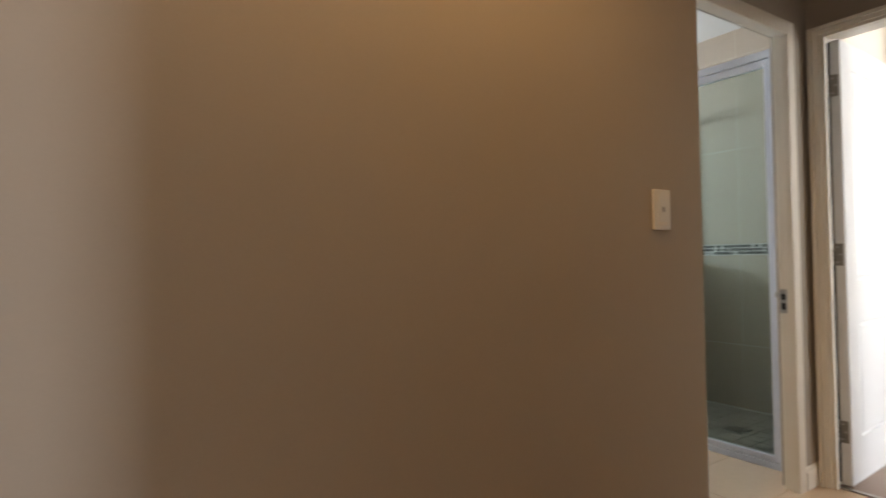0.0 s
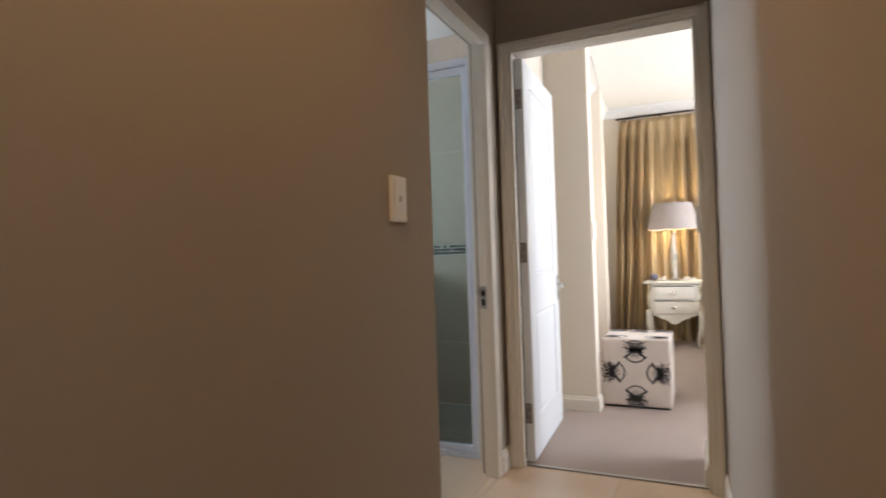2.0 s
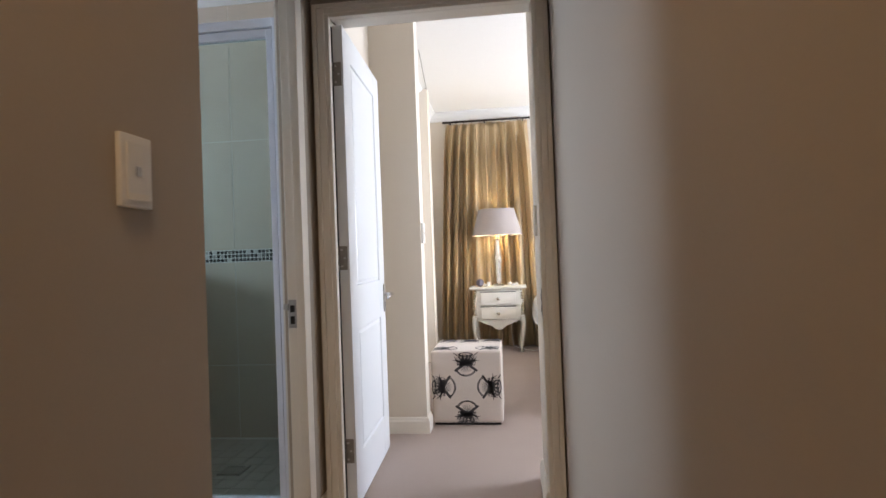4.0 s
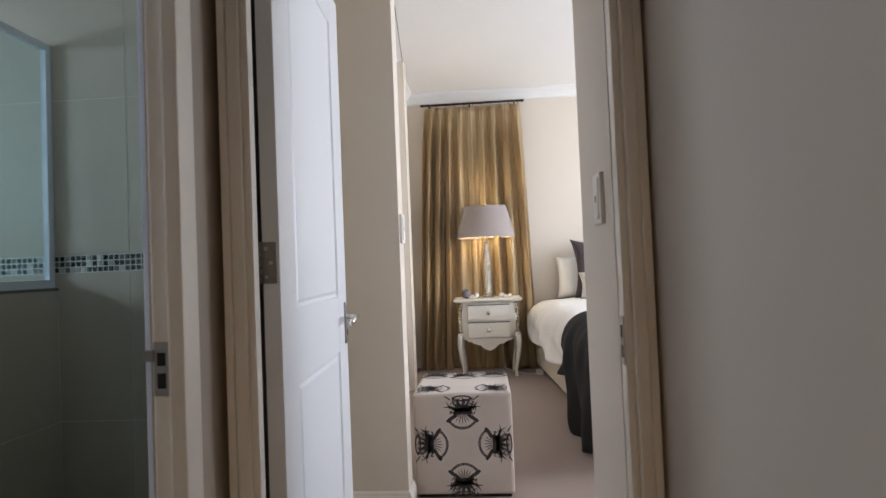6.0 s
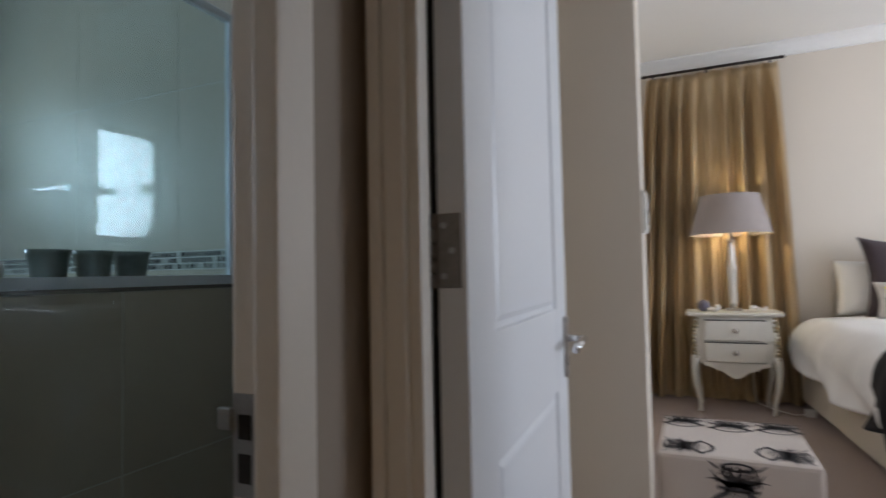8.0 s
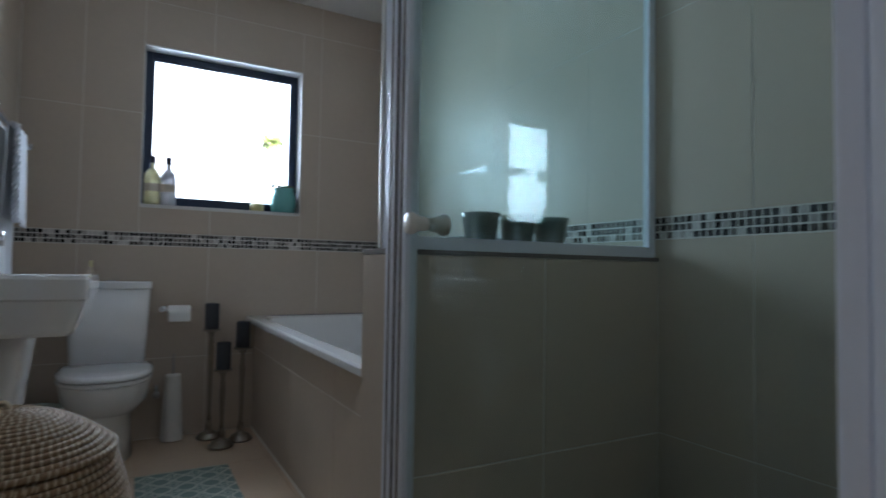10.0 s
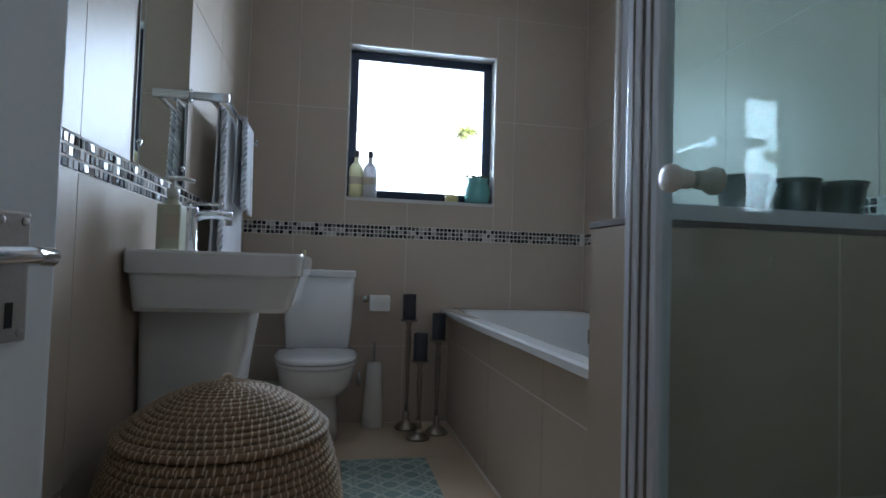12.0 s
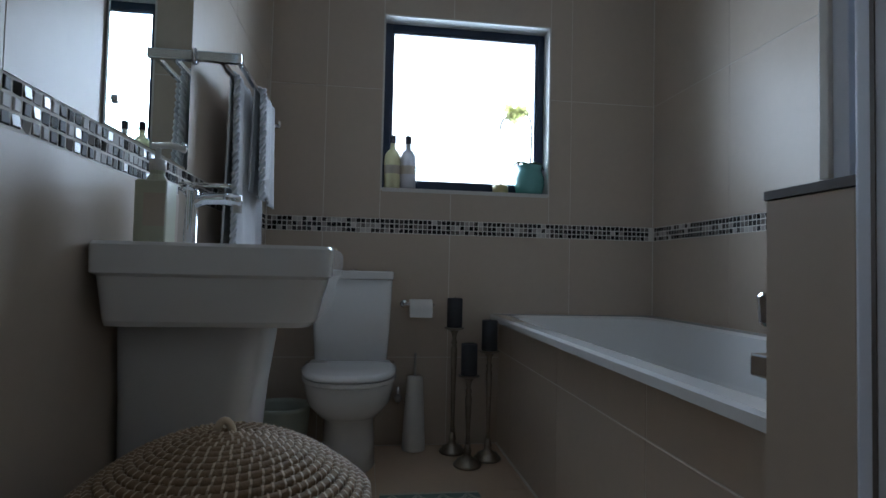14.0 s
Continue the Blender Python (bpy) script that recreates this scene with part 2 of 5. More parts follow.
# bedroom walls
structure("wall_bedroom_entry", box((3.07, 1.30, -0.1), (4.0, 1.362, 2.85)), CREAM, "cream painted wall behind the open bedroom door", "wall")
structure("wall_bedroom_nib", box((4.0, 1.02, -0.1), (4.12, 1.55, 2.85)), CREAM, "cream painted projecting wall nib", "wall")
structure("wall_bedroom_left", box((4.12, 1.40, -0.1), (7.4, 1.55, 2.85)), CREAM, "cream painted bedroom side wall", "wall")
structure("wall_pilaster", box((6.25, 1.27, -0.1), (6.40, 1.40, 2.74)), CREAM, "cream painted pilaster near the curtain", "wall")
structure("wall_bedroom_reveal", boxes(((2.9495, 0.3455, -0.1), (2.9755, 0.380, HEAD - 0.0005)), ((2.9755, 0.10, -0.1), (3.07, 0.380, HEAD + 0.0115)), ((3.07, 0.10, -0.1), (3.335, 0.380, 2.85))), CREAM, "cream painted return wall beside the bedroom door", "wall")
structure("wall_bedroom_far", box((7.25, -3.2, -0.1), (7.4, 1.40, 2.85)), CREAM, "cream painted wall behind the bed", "wall")
structure("wall_bedroom_back", box((3.21, -3.2, -0.1), (3.335, 0.10, 2.85)), CREAM, "cream painted bedroom wall", "wall")
structure("wall_bedroom_window", boxes(((3.335, -3.2, -0.1), (3.8, -3.05, 2.85)), ((6.4, -3.2, -0.1), (7.25, -3.05, 2.85)), ((3.8, -3.2, -0.1), (6.4, -3.05, 0.3)),
                                       ((3.8, -3.2, 2.35), (6.4, -3.05, 2.85))), CREAM, "cream painted bedroom wall with a wide window opening", "wall")
structure("wall_lounge", boxes(((-3.2, -3.6, -0.1), (2.44, -3.45, 2.75)), ((3.04, -3.6, -0.1), (3.20, -3.45, 2.75)), ((2.44, -3.6, -0.1), (3.04, -3.45, 0.5)), ((2.44, -3.6, 2.3), (3.04, -3.45, 2.75)),
                               ((-3.35, -3.6, -0.1), (-3.2, 1.45, 2.75)), ((3.07, -3.45, -0.1), (3.20, 0.10, 2.75))), TAUPE, "taupe painted plain walls", "wall")
structure("ceiling", boxes(((-3.35, -3.6, CEIL_H), (3.07, 1.30, 2.75))), CEILING, "white painted passage ceiling", "ceiling")
structure("ceiling_bathroom", box((1.8, 1.30, CEIL_B), (3.98, 4.9, 2.75)), CEILING, "white bathroom ceiling", "ceiling")
structure("ceiling_bedroom", box((3.0, -3.2, CEIL_BED), (7.4, 1.55, 2.85)), CEILING, "white bedroom ceiling", "ceiling")
structure("backdrop", box((-2.0, 9.0, -1.0), (8.0, 9.1, 8.0)), OUTSIDE, "bright hazy sky beyond the bathroom window", "sky")

# ---------------------------------------------------------------- doors, frames and trim


def skirting(name, a, b, normal, h=0.10):
    """A moulded skirting board along the floor from a to b (x, y), standing out along normal."""
    prof = [(0, 0.002), (0.016, 0.002), (0.016, h - 0.025), (0.011, h - 0.016), (0.009, h - 0.006), (0.004, h), (0, h)]
    (ax, ay), (bx, by) = a, b
    bm = bmesh.new()
    A = [bm.verts.new((ax + normal[0] * d, ay + normal[1] * d, z)) for d, z in prof]
    B = [bm.verts.new((bx + normal[0] * d, by + normal[1] * d, z)) for d, z in prof]
    n = len(prof)
    bm.faces.new(A)
    bm.faces.new(list(reversed(B)))
    for i in range(n):
        bm.faces.new((A[i], B[i], B[(i + 1) % n], A[(i + 1) % n]))
    bmesh.ops.recalc_face_normals(bm, faces=bm.faces)
    return structure(name, bm, TRIM, "off-white painted moulded skirting board", "skirting")


skirting("baseboard", (0.70, 0.235), (2.888, 0.3100), (-0.034, 0.9994))
skirting("baseboard", (-3.2, HALL_L), (1.83, HALL_L), (0, -1))
skirting("baseboard", (1.83, HALL_L), (1.83, DOOR_Y), (1, 0))
skirting("baseboard", (1.8305, DOOR_Y - 0.0005), (1.8375, DOOR_Y - 0.0005), (0, -1))
skirting("baseboard", (2.808, DOOR_Y), (2.949, DOOR_Y), (0, -1))
skirting("baseboard", (4.0, 1.02), (4.0, 1.30), (-1, 0))
skirting("baseboard", (3.985, 1.02), (4.12, 1.02), (0, -1))
skirting("baseboard", (4.12, 1.40), (6.25, 1.40), (0, -1))
skirting("baseboard", (7.25, -3.0), (7.25, 1.40), (-1, 0))
skirting("baseboard", (2.96, 0.380), (3.335, 0.380), (0, 1))
skirting("baseboard", (3.07, 1.30), (4.0, 1.30), (0, -1))


def cornice(name, a, b, normal, z, d=0.085):
    prof = [(0, z), (d, z), (d, z - 0.012), (d * 0.72, z - 0.022), (d * 0.42, z - 0.045), (0.022, z - 0.075), (0.02, z - 0.095), (0, z - 0.10)]
    bm = bmesh.new()
    A = [bm.verts.new((a[0] + normal[0] * q, a[1] + normal[1] * q, w)) for q, w in prof]
    B = [bm.verts.new((b[0] + normal[0] * q, b[1] + normal[1] * q, w)) for q, w in prof]
    n = len(prof)
    for i in range(n):
        bm.faces.new((A[i], B[i], B[(i + 1) % n], A[(i + 1) % n]))
    bm.faces.new(A)
    bm.faces.new(list(reversed(B)))
    bmesh.ops.recalc_face_normals(bm, faces=bm.faces)
    return structure(name, bm, CEILING, "white plaster cove cornice", "cornice")


cornice("cornice", (7.25, -3.0), (7.25, 1.40), (-1, 0), CEIL_BED)
cornice("cornice", (4.12, 1.40), (7.25, 1.40), (0, -1), CEIL_BED)
cornice("cornice", (4.0, 1.02), (4.12, 1.02), (0, -1), CEIL_BED)
structure("ceiling_joint", prism([(5.20, 1.174), (5.20, 1.178), (6.62, 1.309), (6.62, 1.306)], "z", CEIL_BED - 0.002, CEIL_BED + 0.004), BLACKGAP, "hairline open joint in the bedroom ceiling board", "ceiling joint")

# bathroom door frame: rebated timber, nearly flush with the plaster
FRONT = DOOR_Y - 0.012
frame1 = structure("door_frame_1", boxes(((BD_X1, FRONT, 0), (BD_X1 + 0.062, 1.302, HEAD + 0.062)), ((BD_X1 + 0.010, 1.302, 0), (BD_X1 + 0.045, 1.340, HEAD + 0.03)),
                                         ((BD_X0 - 0.062, FRONT, 0), (BD_X0, 1.302, HEAD + 0.062)), ((BD_X0 - 0.025, 1.302, 0), (BD_X0 - 0.010, 1.340, HEAD + 0.03)),
                                         ((BD_X0, FRONT, HEAD), (BD_X1, 1.302, HEAD + 0.062)), ((BD_X0, 1.302, HEAD + 0.010), (BD_X1, 1.340, HEAD + 0.03)), bevel=0.005),
                   TRIM, "off-white painted rebated bathroom door frame", "door frame")


def strike_plate(parent, x, y0, y1, z0, z1, side):
    """A steel keep let into a jamb whose face lies at x, with two mortises and a lip."""
    d = 0.003 * side
    p = part("strike_plate", boxes(((x, y0, z0), (x + d, y1, z1)), bevel=0.001), STEEL, parent, "worn steel lock keep")
    h = z1 - z0
    part("latch_hole", box((x + d * 0.9, y0 + 0.007, z0 + 0.56 * h), (x + d * 1.3, y1 - 0.008, z0 + 0.80 * h)), BLACK, p)
    part("bolt_hole", box((x + d * 0.9, y0 + 0.007, z0 + 0.14 * h), (x + d * 1.3, y1 - 0.008, z0 + 0.42 * h)), BLACK, p)
    return p


keep = strike_plate(frame1, BD_X1 + 0.010, 1.304, 1.336, 0.793, 0.900, -1)
part("lip", box((BD_X1 + 0.001, 1.334, 0.862), (BD_X1 + 0.008, 1.352, 0.885), 0.002), STEEL, keep)

# bedroom door frame: lining with a stepped architrave standing proud of the end wall
ARCH = boxes(((2.925, BR_Y1, 0), (2.953, 1.262, 2.090)), ((2.906, 1.244, 0), (2.926, 1.262, 2.090)), ((2.914, 1.214, 0), (2.926, 1.244, 2.074)),
             ((2.906, 0.314, 0), (2.949, BR_Y0 - 0.0005, 2.090)), ((2.889, 0.316, 0), (2.9065, 0.334, 2.090)), ((2.892, 0.334, 0), (2.9065, BR_Y0 - 0.002, 2.074)),
             ((2.925, BR_Y0, HEAD), (2.953, BR_Y1, 2.090)), ((2.906, 0.330, 2.074), (2.926, 1.244, 2.090)), ((2.914, 0.358, 2.054), (2.926, 1.214, 2.074)),
             ((2.953, BR_Y1 + 0.018, 0), (2.982, BR_Y1 + 0.03, HEAD + 0.03)), ((2.982, BR_Y1 + 0.018, 0), (3.075, BR_Y1 + 0.03, HEAD + 0.03)),
             ((2.953, BR_Y0, HEAD), (2.982, BR_Y1, HEAD + 0.03)), ((2.982, 0.362, HEAD + 0.012), (3.075, BR_Y1, HEAD + 0.03)), bevel=0.004)
frame2 = structure("door_frame_2", ARCH, TRIM, "off-white painted bedroom door frame with moulded architrave", "door frame")
part("jamb_lining", box((2.9068, BR_Y0 - 0.0005, 0), (2.949, 0.3785, HEAD), 0.003), TRIM, frame2)
kp = part("strike_plate", box((2.908, 0.3785, 0.80), (2.932, 0.3815, 0.905), 0.001), STEEL, frame2, "steel lock keep")
part("latch_hole", box((2.914, 0.3815, 0.858), (2.926, 0.3825, 0.885)), BLACK, kp)
part("bolt_hole", box((2.914, 0.3815, 0.815), (2.926, 0.3825, 0.842)), BLACK, kp)
structure("threshold_strip", boxes(((2.953, BR_Y0, 0.0), (2.977, BR_Y1, 0.007)), bevel=0.002), STEEL, "thin metal threshold strip between tile and carpet", "threshold")


def panelled_face(bm, x0, x1, z0, z1, y, sgn):
    """A raised field in a moulded recess on one face of a door."""
    rings = []
    for inset, depth in ((0.0, 0.0), (0.004, 0.006), (0.013, 0.007), (0.024, 0.002)):
        rings.append([bm.verts.new((x, y - sgn * depth, z)) for x, z in ((x0 + inset, z0 + inset), (x1 - inset, z0 + inset), (x1 - inset, z1 - inset), (x0 + inset, z1 - inset))])
    for a, b in zip(rings, rings[1:]):
        for i in range(4):
            bm.faces.new((a[i], a[(i + 1) % 4], b[(i + 1) % 4], b[i]))
    bm.faces.new(rings[-1])


def door_leaf_mesh(w, h, t, panels):
    """A leaf with its hinge edge on x = 0, from y = 0 to t, with panels (z0, z1) let into both faces."""
    bm = bmesh.new()
    s = 0.132
    edges_z = [0.0]
    for z0, z1 in panels:
        edges_z += [z0, z1]
    edges_z.append(h)
    add_box(bm, (0, 0, 0), (s, t, h), 0.003)
    add_box(bm, (w - s, 0, 0), (w, t, h), 0.003)
    for k in range(0, len(edges_z), 2):
        add_box(bm, (s, 0.0006, edges_z[k]), (w - s, t - 0.0006, edges_z[k + 1]))
    for z0, z1 in panels:
        panelled_face(bm, s, w - s, z0, z1, 0.0006, -1)
        panelled_face(bm, s, w - s, z0, z1, t - 0.0006, 1)
    bmesh.ops.recalc_face_normals(bm, faces=bm.faces)
    return bm


def lever_handle(name, parent, m, hook=1, half=0.075):
    """A long steel back plate with a lever and a keyhole, on the face y = 0 looking to -y."""
    b = box((-0.021, -0.006, -half), (0.021, 0.0, half), 0.003)
    key = boxes(((-0.004, -0.0068, -0.048), (0.004, -0.0055, -0.024)))
    lev = joined(tube([(0, 0, 0.02), (0, -0.03, 0.02), (0, -0.047, 0.02)], 0.009, 12),
                 tube([(0, -0.047, 0.02), (-0.03 * hook, -0.05, 0.021), (-0.07 * hook, -0.05, 0.019), (-0.098 * hook, -0.046, 0.013), (-0.112 * hook, -0.042, 0.004)], 0.0085, 10))
    screws = joined(*[lathe([(0.0042, 0), (0.0042, 0.0012), (0.002, 0.0018)], (0, 0, 0), 10, m=Matrix.Translation((sx, -0.006, sz)) @ Matrix.Rotation(radians(90), 4, "X")) for sx in (-0.013, 0.013) for sz in (0.009 - half, half - 0.009)])
    for q in (b, key, lev, screws):
        bmesh.ops.transform(q, matrix=m, verts=q.verts)
    p = part(name, b, STEEL, parent, "brushed steel handle plate")
    part("lever", lev, CHROME, p, smooth=True)
    part("keyhole", key, BLACK, p)
    part("screws", screws, STEEL, p)
    return p


def hinge(parent, m):
    """A butt hinge: leaf with screws on x-y-z face y = 0, and a knuckle."""
    leafp = box((0, -0.003, -0.05), (0.036, 0, 0.05), 0.001)
    kn = joined(*[lathe([(0.0062, 0), (0.0062, 0.0185)], (-0.002, -0.005, -0.05 + 0.0204 * k), 12) for k in range(5)])
    sc = joined(*[lathe([(0.0045, 0), (0.0045, 0.001)], (0, 0, 0), 10, m=Matrix.Translation((0.012 + 0.012 * (k % 2), -0.003, -0.034 + 0.034 * k)) @ Matrix.Rotation(radians(90), 4, "X")) for k in range(3)])
    for q in (leafp, kn, sc):
        bmesh.ops.transform(q, matrix=m, verts=q.verts)
    p = part("hinge", leafp, HINGE, parent, "worn steel butt hinge")
    part("knuckle", kn, HINGE, p, smooth=True)
    part("screws", sc, STEEL, p)


# the bedroom door, open at a right angle into the room
PANELS = ((0.20, 0.728), (0.918, 1.90))
bdoor = thing("bedroom_door", (2.987, 1.160, 0.012), "white painted two-panel bedroom door standing wide open", "door")
M2 = Matrix.Translation((2.987, 1.160, 0.012)) @ Matrix.Rotation(radians(2.4), 4, "Z")
lm = door_leaf_mesh(0.762, 2.02, 0.042, PANELS)
bmesh.ops.transform(lm, matrix=M2, verts=lm.verts)
leaf = part("leaf", lm, DOORWHITE, bdoor)
lever_handle("handle_plate", bdoor, M2 @ Matrix.Translation((0.733, 0.0, 0.820)), 1)
lever_handle("handle_plate", bdoor, M2 @ Matrix.Translation((0.733, 0.042, 0.820)) @ Matrix.Rotation(radians(180), 4, "Z"), -1)
for hz in (0.25, 1.052, 1.825):
    hinge(bdoor, Matrix.Translation((2.9865, 1.2045, hz)) @ Matrix.Rotation(radians(-87.6), 4, "Z"))
# black strip set behind the leaf edge as the hinge gap's shade
part("rubber_seal", box((2.992, 1.2055, 0.02), (2.997, 1.2145, 2.03)), BLACK, bdoor, "black strip standing in for the shade in the hinge gap")

# the bathroom door, opened inwards along the basin wall
ang = 73.8
M1 = Matrix.Translation((1.892, 1.346, 0.012)) @ Matrix.Rotation(radians(ang), 4, "Z")
tdoor = thing("bathroom_door", (1.892, 1.346, 0.012), "white painted bathroom door opened inwards", "door")
lm = door_leaf_mesh(0.808, 2.02, 0.040, PANELS)
bmesh.ops.transform(lm, matrix=M1 @ Matrix.Translation((0, 0, 0)), verts=lm.verts)
part("leaf", lm, DOORWHITE, tdoor)
lever_handle("handle_plate", tdoor, M1 @ Matrix.Translation((0.748, 0.0, 0.855)), 1, 0.062)


def wall_switch(label, m):
    """A tall plate with a bevelled rim, an inner module and a small rocker; the wall is y = 0 and it looks to -y."""
    t = thing("light_switch", m.translation, label, "light switch", "wall switches")
    pl = box((-0.04, -0.011, -0.062), (0.04, 0.0, 0.062), 0.004, 3)
    inner = box((-0.027, -0.0135, -0.049), (0.027, -0.0105, 0.049), 0.0015)
    rock = box((-0.006, -0.0155, -0.008), (0.006, -0.013, 0.008), 0.0015)
    foot = box((-0.027, -0.0142, -0.049), (0.027, -0.0134, -0.038))
    for q in (pl, inner, rock, foot):
        bmesh.ops.transform(q, matrix=m, verts=q.verts)
    p = part("plate", pl, PLASTIC, t)
    part("module", inner, PLASTIC, p)
    part("rocker", rock, STEEL, p, "grey rocker")
    part("label_strip", foot, TRIM, p)
    return t


wall_switch("cream plastic light switch on the taupe passage wall", Matrix.Translation((1.606, HALL_L, 1.204)))
wall_switch("white plastic light switch beside the bedroom doorway", Matrix.Translation((3.070, 0.380, 1.176)) @ Matrix.Rotation(radians(180), 4, "Z"))
wall_switch("white plastic light switch on the bedroom wall nib", Matrix.Translation((4.06, 1.02, 1.19)))

# the recessed downlight that warms the passage
dl = thing("downlight", (0.74, 0.80, 2.60), "small white recessed ceiling downlight, lit", "downlight")
part("trim_ring", lathe([(0.035, 0.0), (0.045, -0.006), (0.05, 0.0)], (0.74, 0.80, 2.599), 24, cap=False), PLASTIC, dl, smooth=True)

# ---------------------------------------------------------------- bedroom things


def cloth_material(name, colour, weave=600.0, sheen=0.3, rough=0.85, streak=0.0):
    m = material(name, colour, rough, grain=0.10, grain_scale=weave, stain=0.05, stain_scale=6, bump=0.25)
    p = m.node_tree.nodes["Principled BSDF"]
    p.inputs["Sheen Weight"].default_value = sheen
    if streak:
        N, Lk = m.node_tree.nodes, m.node_tree.links
        geo = N.new("ShaderNodeNewGeometry")
        mp = N.new("ShaderNodeMapping")
        mp.inputs["Scale"].default_value = (90, 90, 0.6)
        ns = N.new("ShaderNodeTexNoise")
        ns.inputs["Scale"].default_value = 1.0
        rp = N.new("ShaderNodeMixRGB")
        rp.blend_type = "MULTIPLY"
        rp.inputs[0].default_value = streak
        Lk.new(geo.outputs["Position"], mp.inputs[0])
        Lk.new(mp.outputs[0], ns.inputs["Vector"])
        old = p.inputs["Base Color"].links[0].from_socket
        Lk.new(old, rp.inputs[1])
        Lk.new(ns.outputs["Color"], rp.inputs[2])
        bw = N.new("ShaderNodeRGBToBW")
        Lk.new(ns.outputs["Color"], bw.inputs[0])
        Lk.new(bw.outputs[0], rp.inputs[2])
        Lk.new(rp.outputs[0], p.inputs["Base Color"])
    return m


LINEN = cloth_material("natural_linen", (0.60, 0.53, 0.48), 500)
INK = cloth_material("print_ink", (0.10, 0.094, 0.10), 300, 0.0)
CURTAIN = cloth_material("gold_taffeta", (0.79, 0.60, 0.35), 400, 0.15, 0.36, 0.30)
SHADE = cloth_material("taupe_shade_fabric", (0.34, 0.29, 0.27), 700, 0.2)
DUVET = cloth_material("white_cotton", (0.80, 0.79, 0.78), 300, 0.2)
CHARCOAL = cloth_material("charcoal_knit", (0.007, 0.006, 0.0075), 260, 0.0)
PLUM = cloth_material("dark_plum_linen", (0.055, 0.04, 0.045), 500, 0.08)
PRINT = cloth_material("grey_white_print", (0.55, 0.53, 0.52), 30, 0.1)
YELLOW = cloth_material("yellow_print", (0.72, 0.62, 0.05), 60, 0.1)
BEDBASE = cloth_material("cream_bed_base_cloth", (0.64, 0.57, 0.46), 500, 0.2)
ANTIQUE = material("antique_white_lacquer", (0.70, 0.67, 0.60), 0.35, grain=0.05, stain=0.06, stain_scale=9, bump=0.05)
GILT = material("worn_gilt", (0.36, 0.29, 0.17), 0.4, 0.5, grain=0.2, grain_scale=150, stain=0.15, stain_scale=40, bump=0.2)
CRYSTAL = material("mercury_glass", (0.62, 0.58, 0.52), 0.12, 0.75, grain=0.08, grain_scale=50, stain=0.05, bump=0.05)
BLACKIRON = material("dark_iron", (0.03, 0.022, 0.018), 0.45, 0.6, bump=0.05)
SHELLWHITE = material("white_shell", (0.78, 0.74, 0.68), 0.4, grain=0.08, grain_scale=80, bump=0.2)
SHELLDARK = material("violet_grey_shell", (0.13, 0.115, 0.15), 0.5, grain=0.4, grain_scale=160, bump=0.3)


def blob(bm, pts):
    bm.faces.new([bm.verts.new((u, v, 0.0)) for u, v in pts])


def motif():
    """An engraved thistle-and-crest print about 0.16 across, flat in x-y."""
    bm = bmesh.new()
    rnd = random.Random(4)

    def stroke(a, b, w0, w1, bend=0.0):
        ax, ay = a
        bx, by = b
        dx, dy = bx - ax, by - ay
        L = math.hypot(dx, dy) or 1
        nx, ny = -dy / L, dx / L
        left, right = [], []
        for k in range(5):
            s = k / 4
            w = (w0 * (1 - s) + w1 * s) * (0.7 + 0.6 * math.sin(math.pi * s))
            cx, cy = ax + dx * s + nx * bend * math.sin(math.pi * s), ay + dy * s + ny * bend * math.sin(math.pi * s)
            left.append((cx + nx * w, cy + ny * w))
            right.append((cx - nx * w, cy - ny * w))
        blob(bm, left + right[::-1])
    for k in range(13):
        a = radians(18 + 144 * k / 12)
        r = 0.052 + 0.018 * rnd.random()
        stroke((0.012 * math.cos(a), 0.006), (r * math.cos(a) * 1.05, 0.002 + r * math.sin(a)), 0.0054, 0.0012, 0.007 * (1 if k % 2 else -1))
    for k in range(9):
        a = radians(200 + 140 * k / 8)
        stroke((0.01 * math.cos(a), -0.004), (0.050 * math.cos(a), 0.046 * math.sin(a)), 0.0012, 0.0016)
    for k in range(14):
        a0, a1 = radians(206 + 128 * k / 14), radians(206 + 128 * (k + 0.8) / 14)
        blob(bm, [(0.062 * math.cos(a0), 0.062 * math.sin(a0)), (0.074 * math.cos(a0), 0.074 * math.sin(a0)), (0.074 * math.cos(a1), 0.074 * math.sin(a1)), (0.062 * math.cos(a1), 0.062 * math.sin(a1))])
    for s in (-1, 1):
        stroke((s * 0.022, -0.006), (s * 0.070, -0.040), 0.0050, 0.0075)
        stroke((s * 0.02, 0.0), (s * 0.082, 0.024), 0.005, 0.0015, s * 0.012)
        stroke((s * 0.018, 0.012), (s * 0.07, 0.05), 0.005, 0.0012, s * -0.010)
        stroke((s * 0.05, 0.055), (s * 0.078, 0.075), 0.003, 0.0015)
    blob(bm, [(-0.04, -0.008), (0.04, -0.008), (0.046, 0.003), (0.02, 0.009), (-0.02, 0.009), (-0.046, 0.003)])
    ring_o = [(0.045 * math.cos(a), 0.062 + 0.014 * math.sin(a)) for a in [2 * math.pi * i / 20 for i in range(20)]]
    ring_i = [(0.033 * math.cos(a), 0.062 + 0.008 * math.sin(a)) for a in [2 * math.pi * i / 20 for i in range(20)]]
    for i in range(20):
        j = (i + 1) % 20
        blob(bm, [ring_o[i], ring_o[j], ring_i[j], ring_i[i]])
    for k in range(150):
        v = rnd.uniform(-0.012, 0.058)
        u = rnd.uniform(-0.062, 0.062) * (1 - 4.5 * abs(v - 0.015))
        stroke((u, v), (u + rnd.uniform(-0.006, 0.006), v + rnd.uniform(0.006, 0.014)), 0.0016, 0.0006)
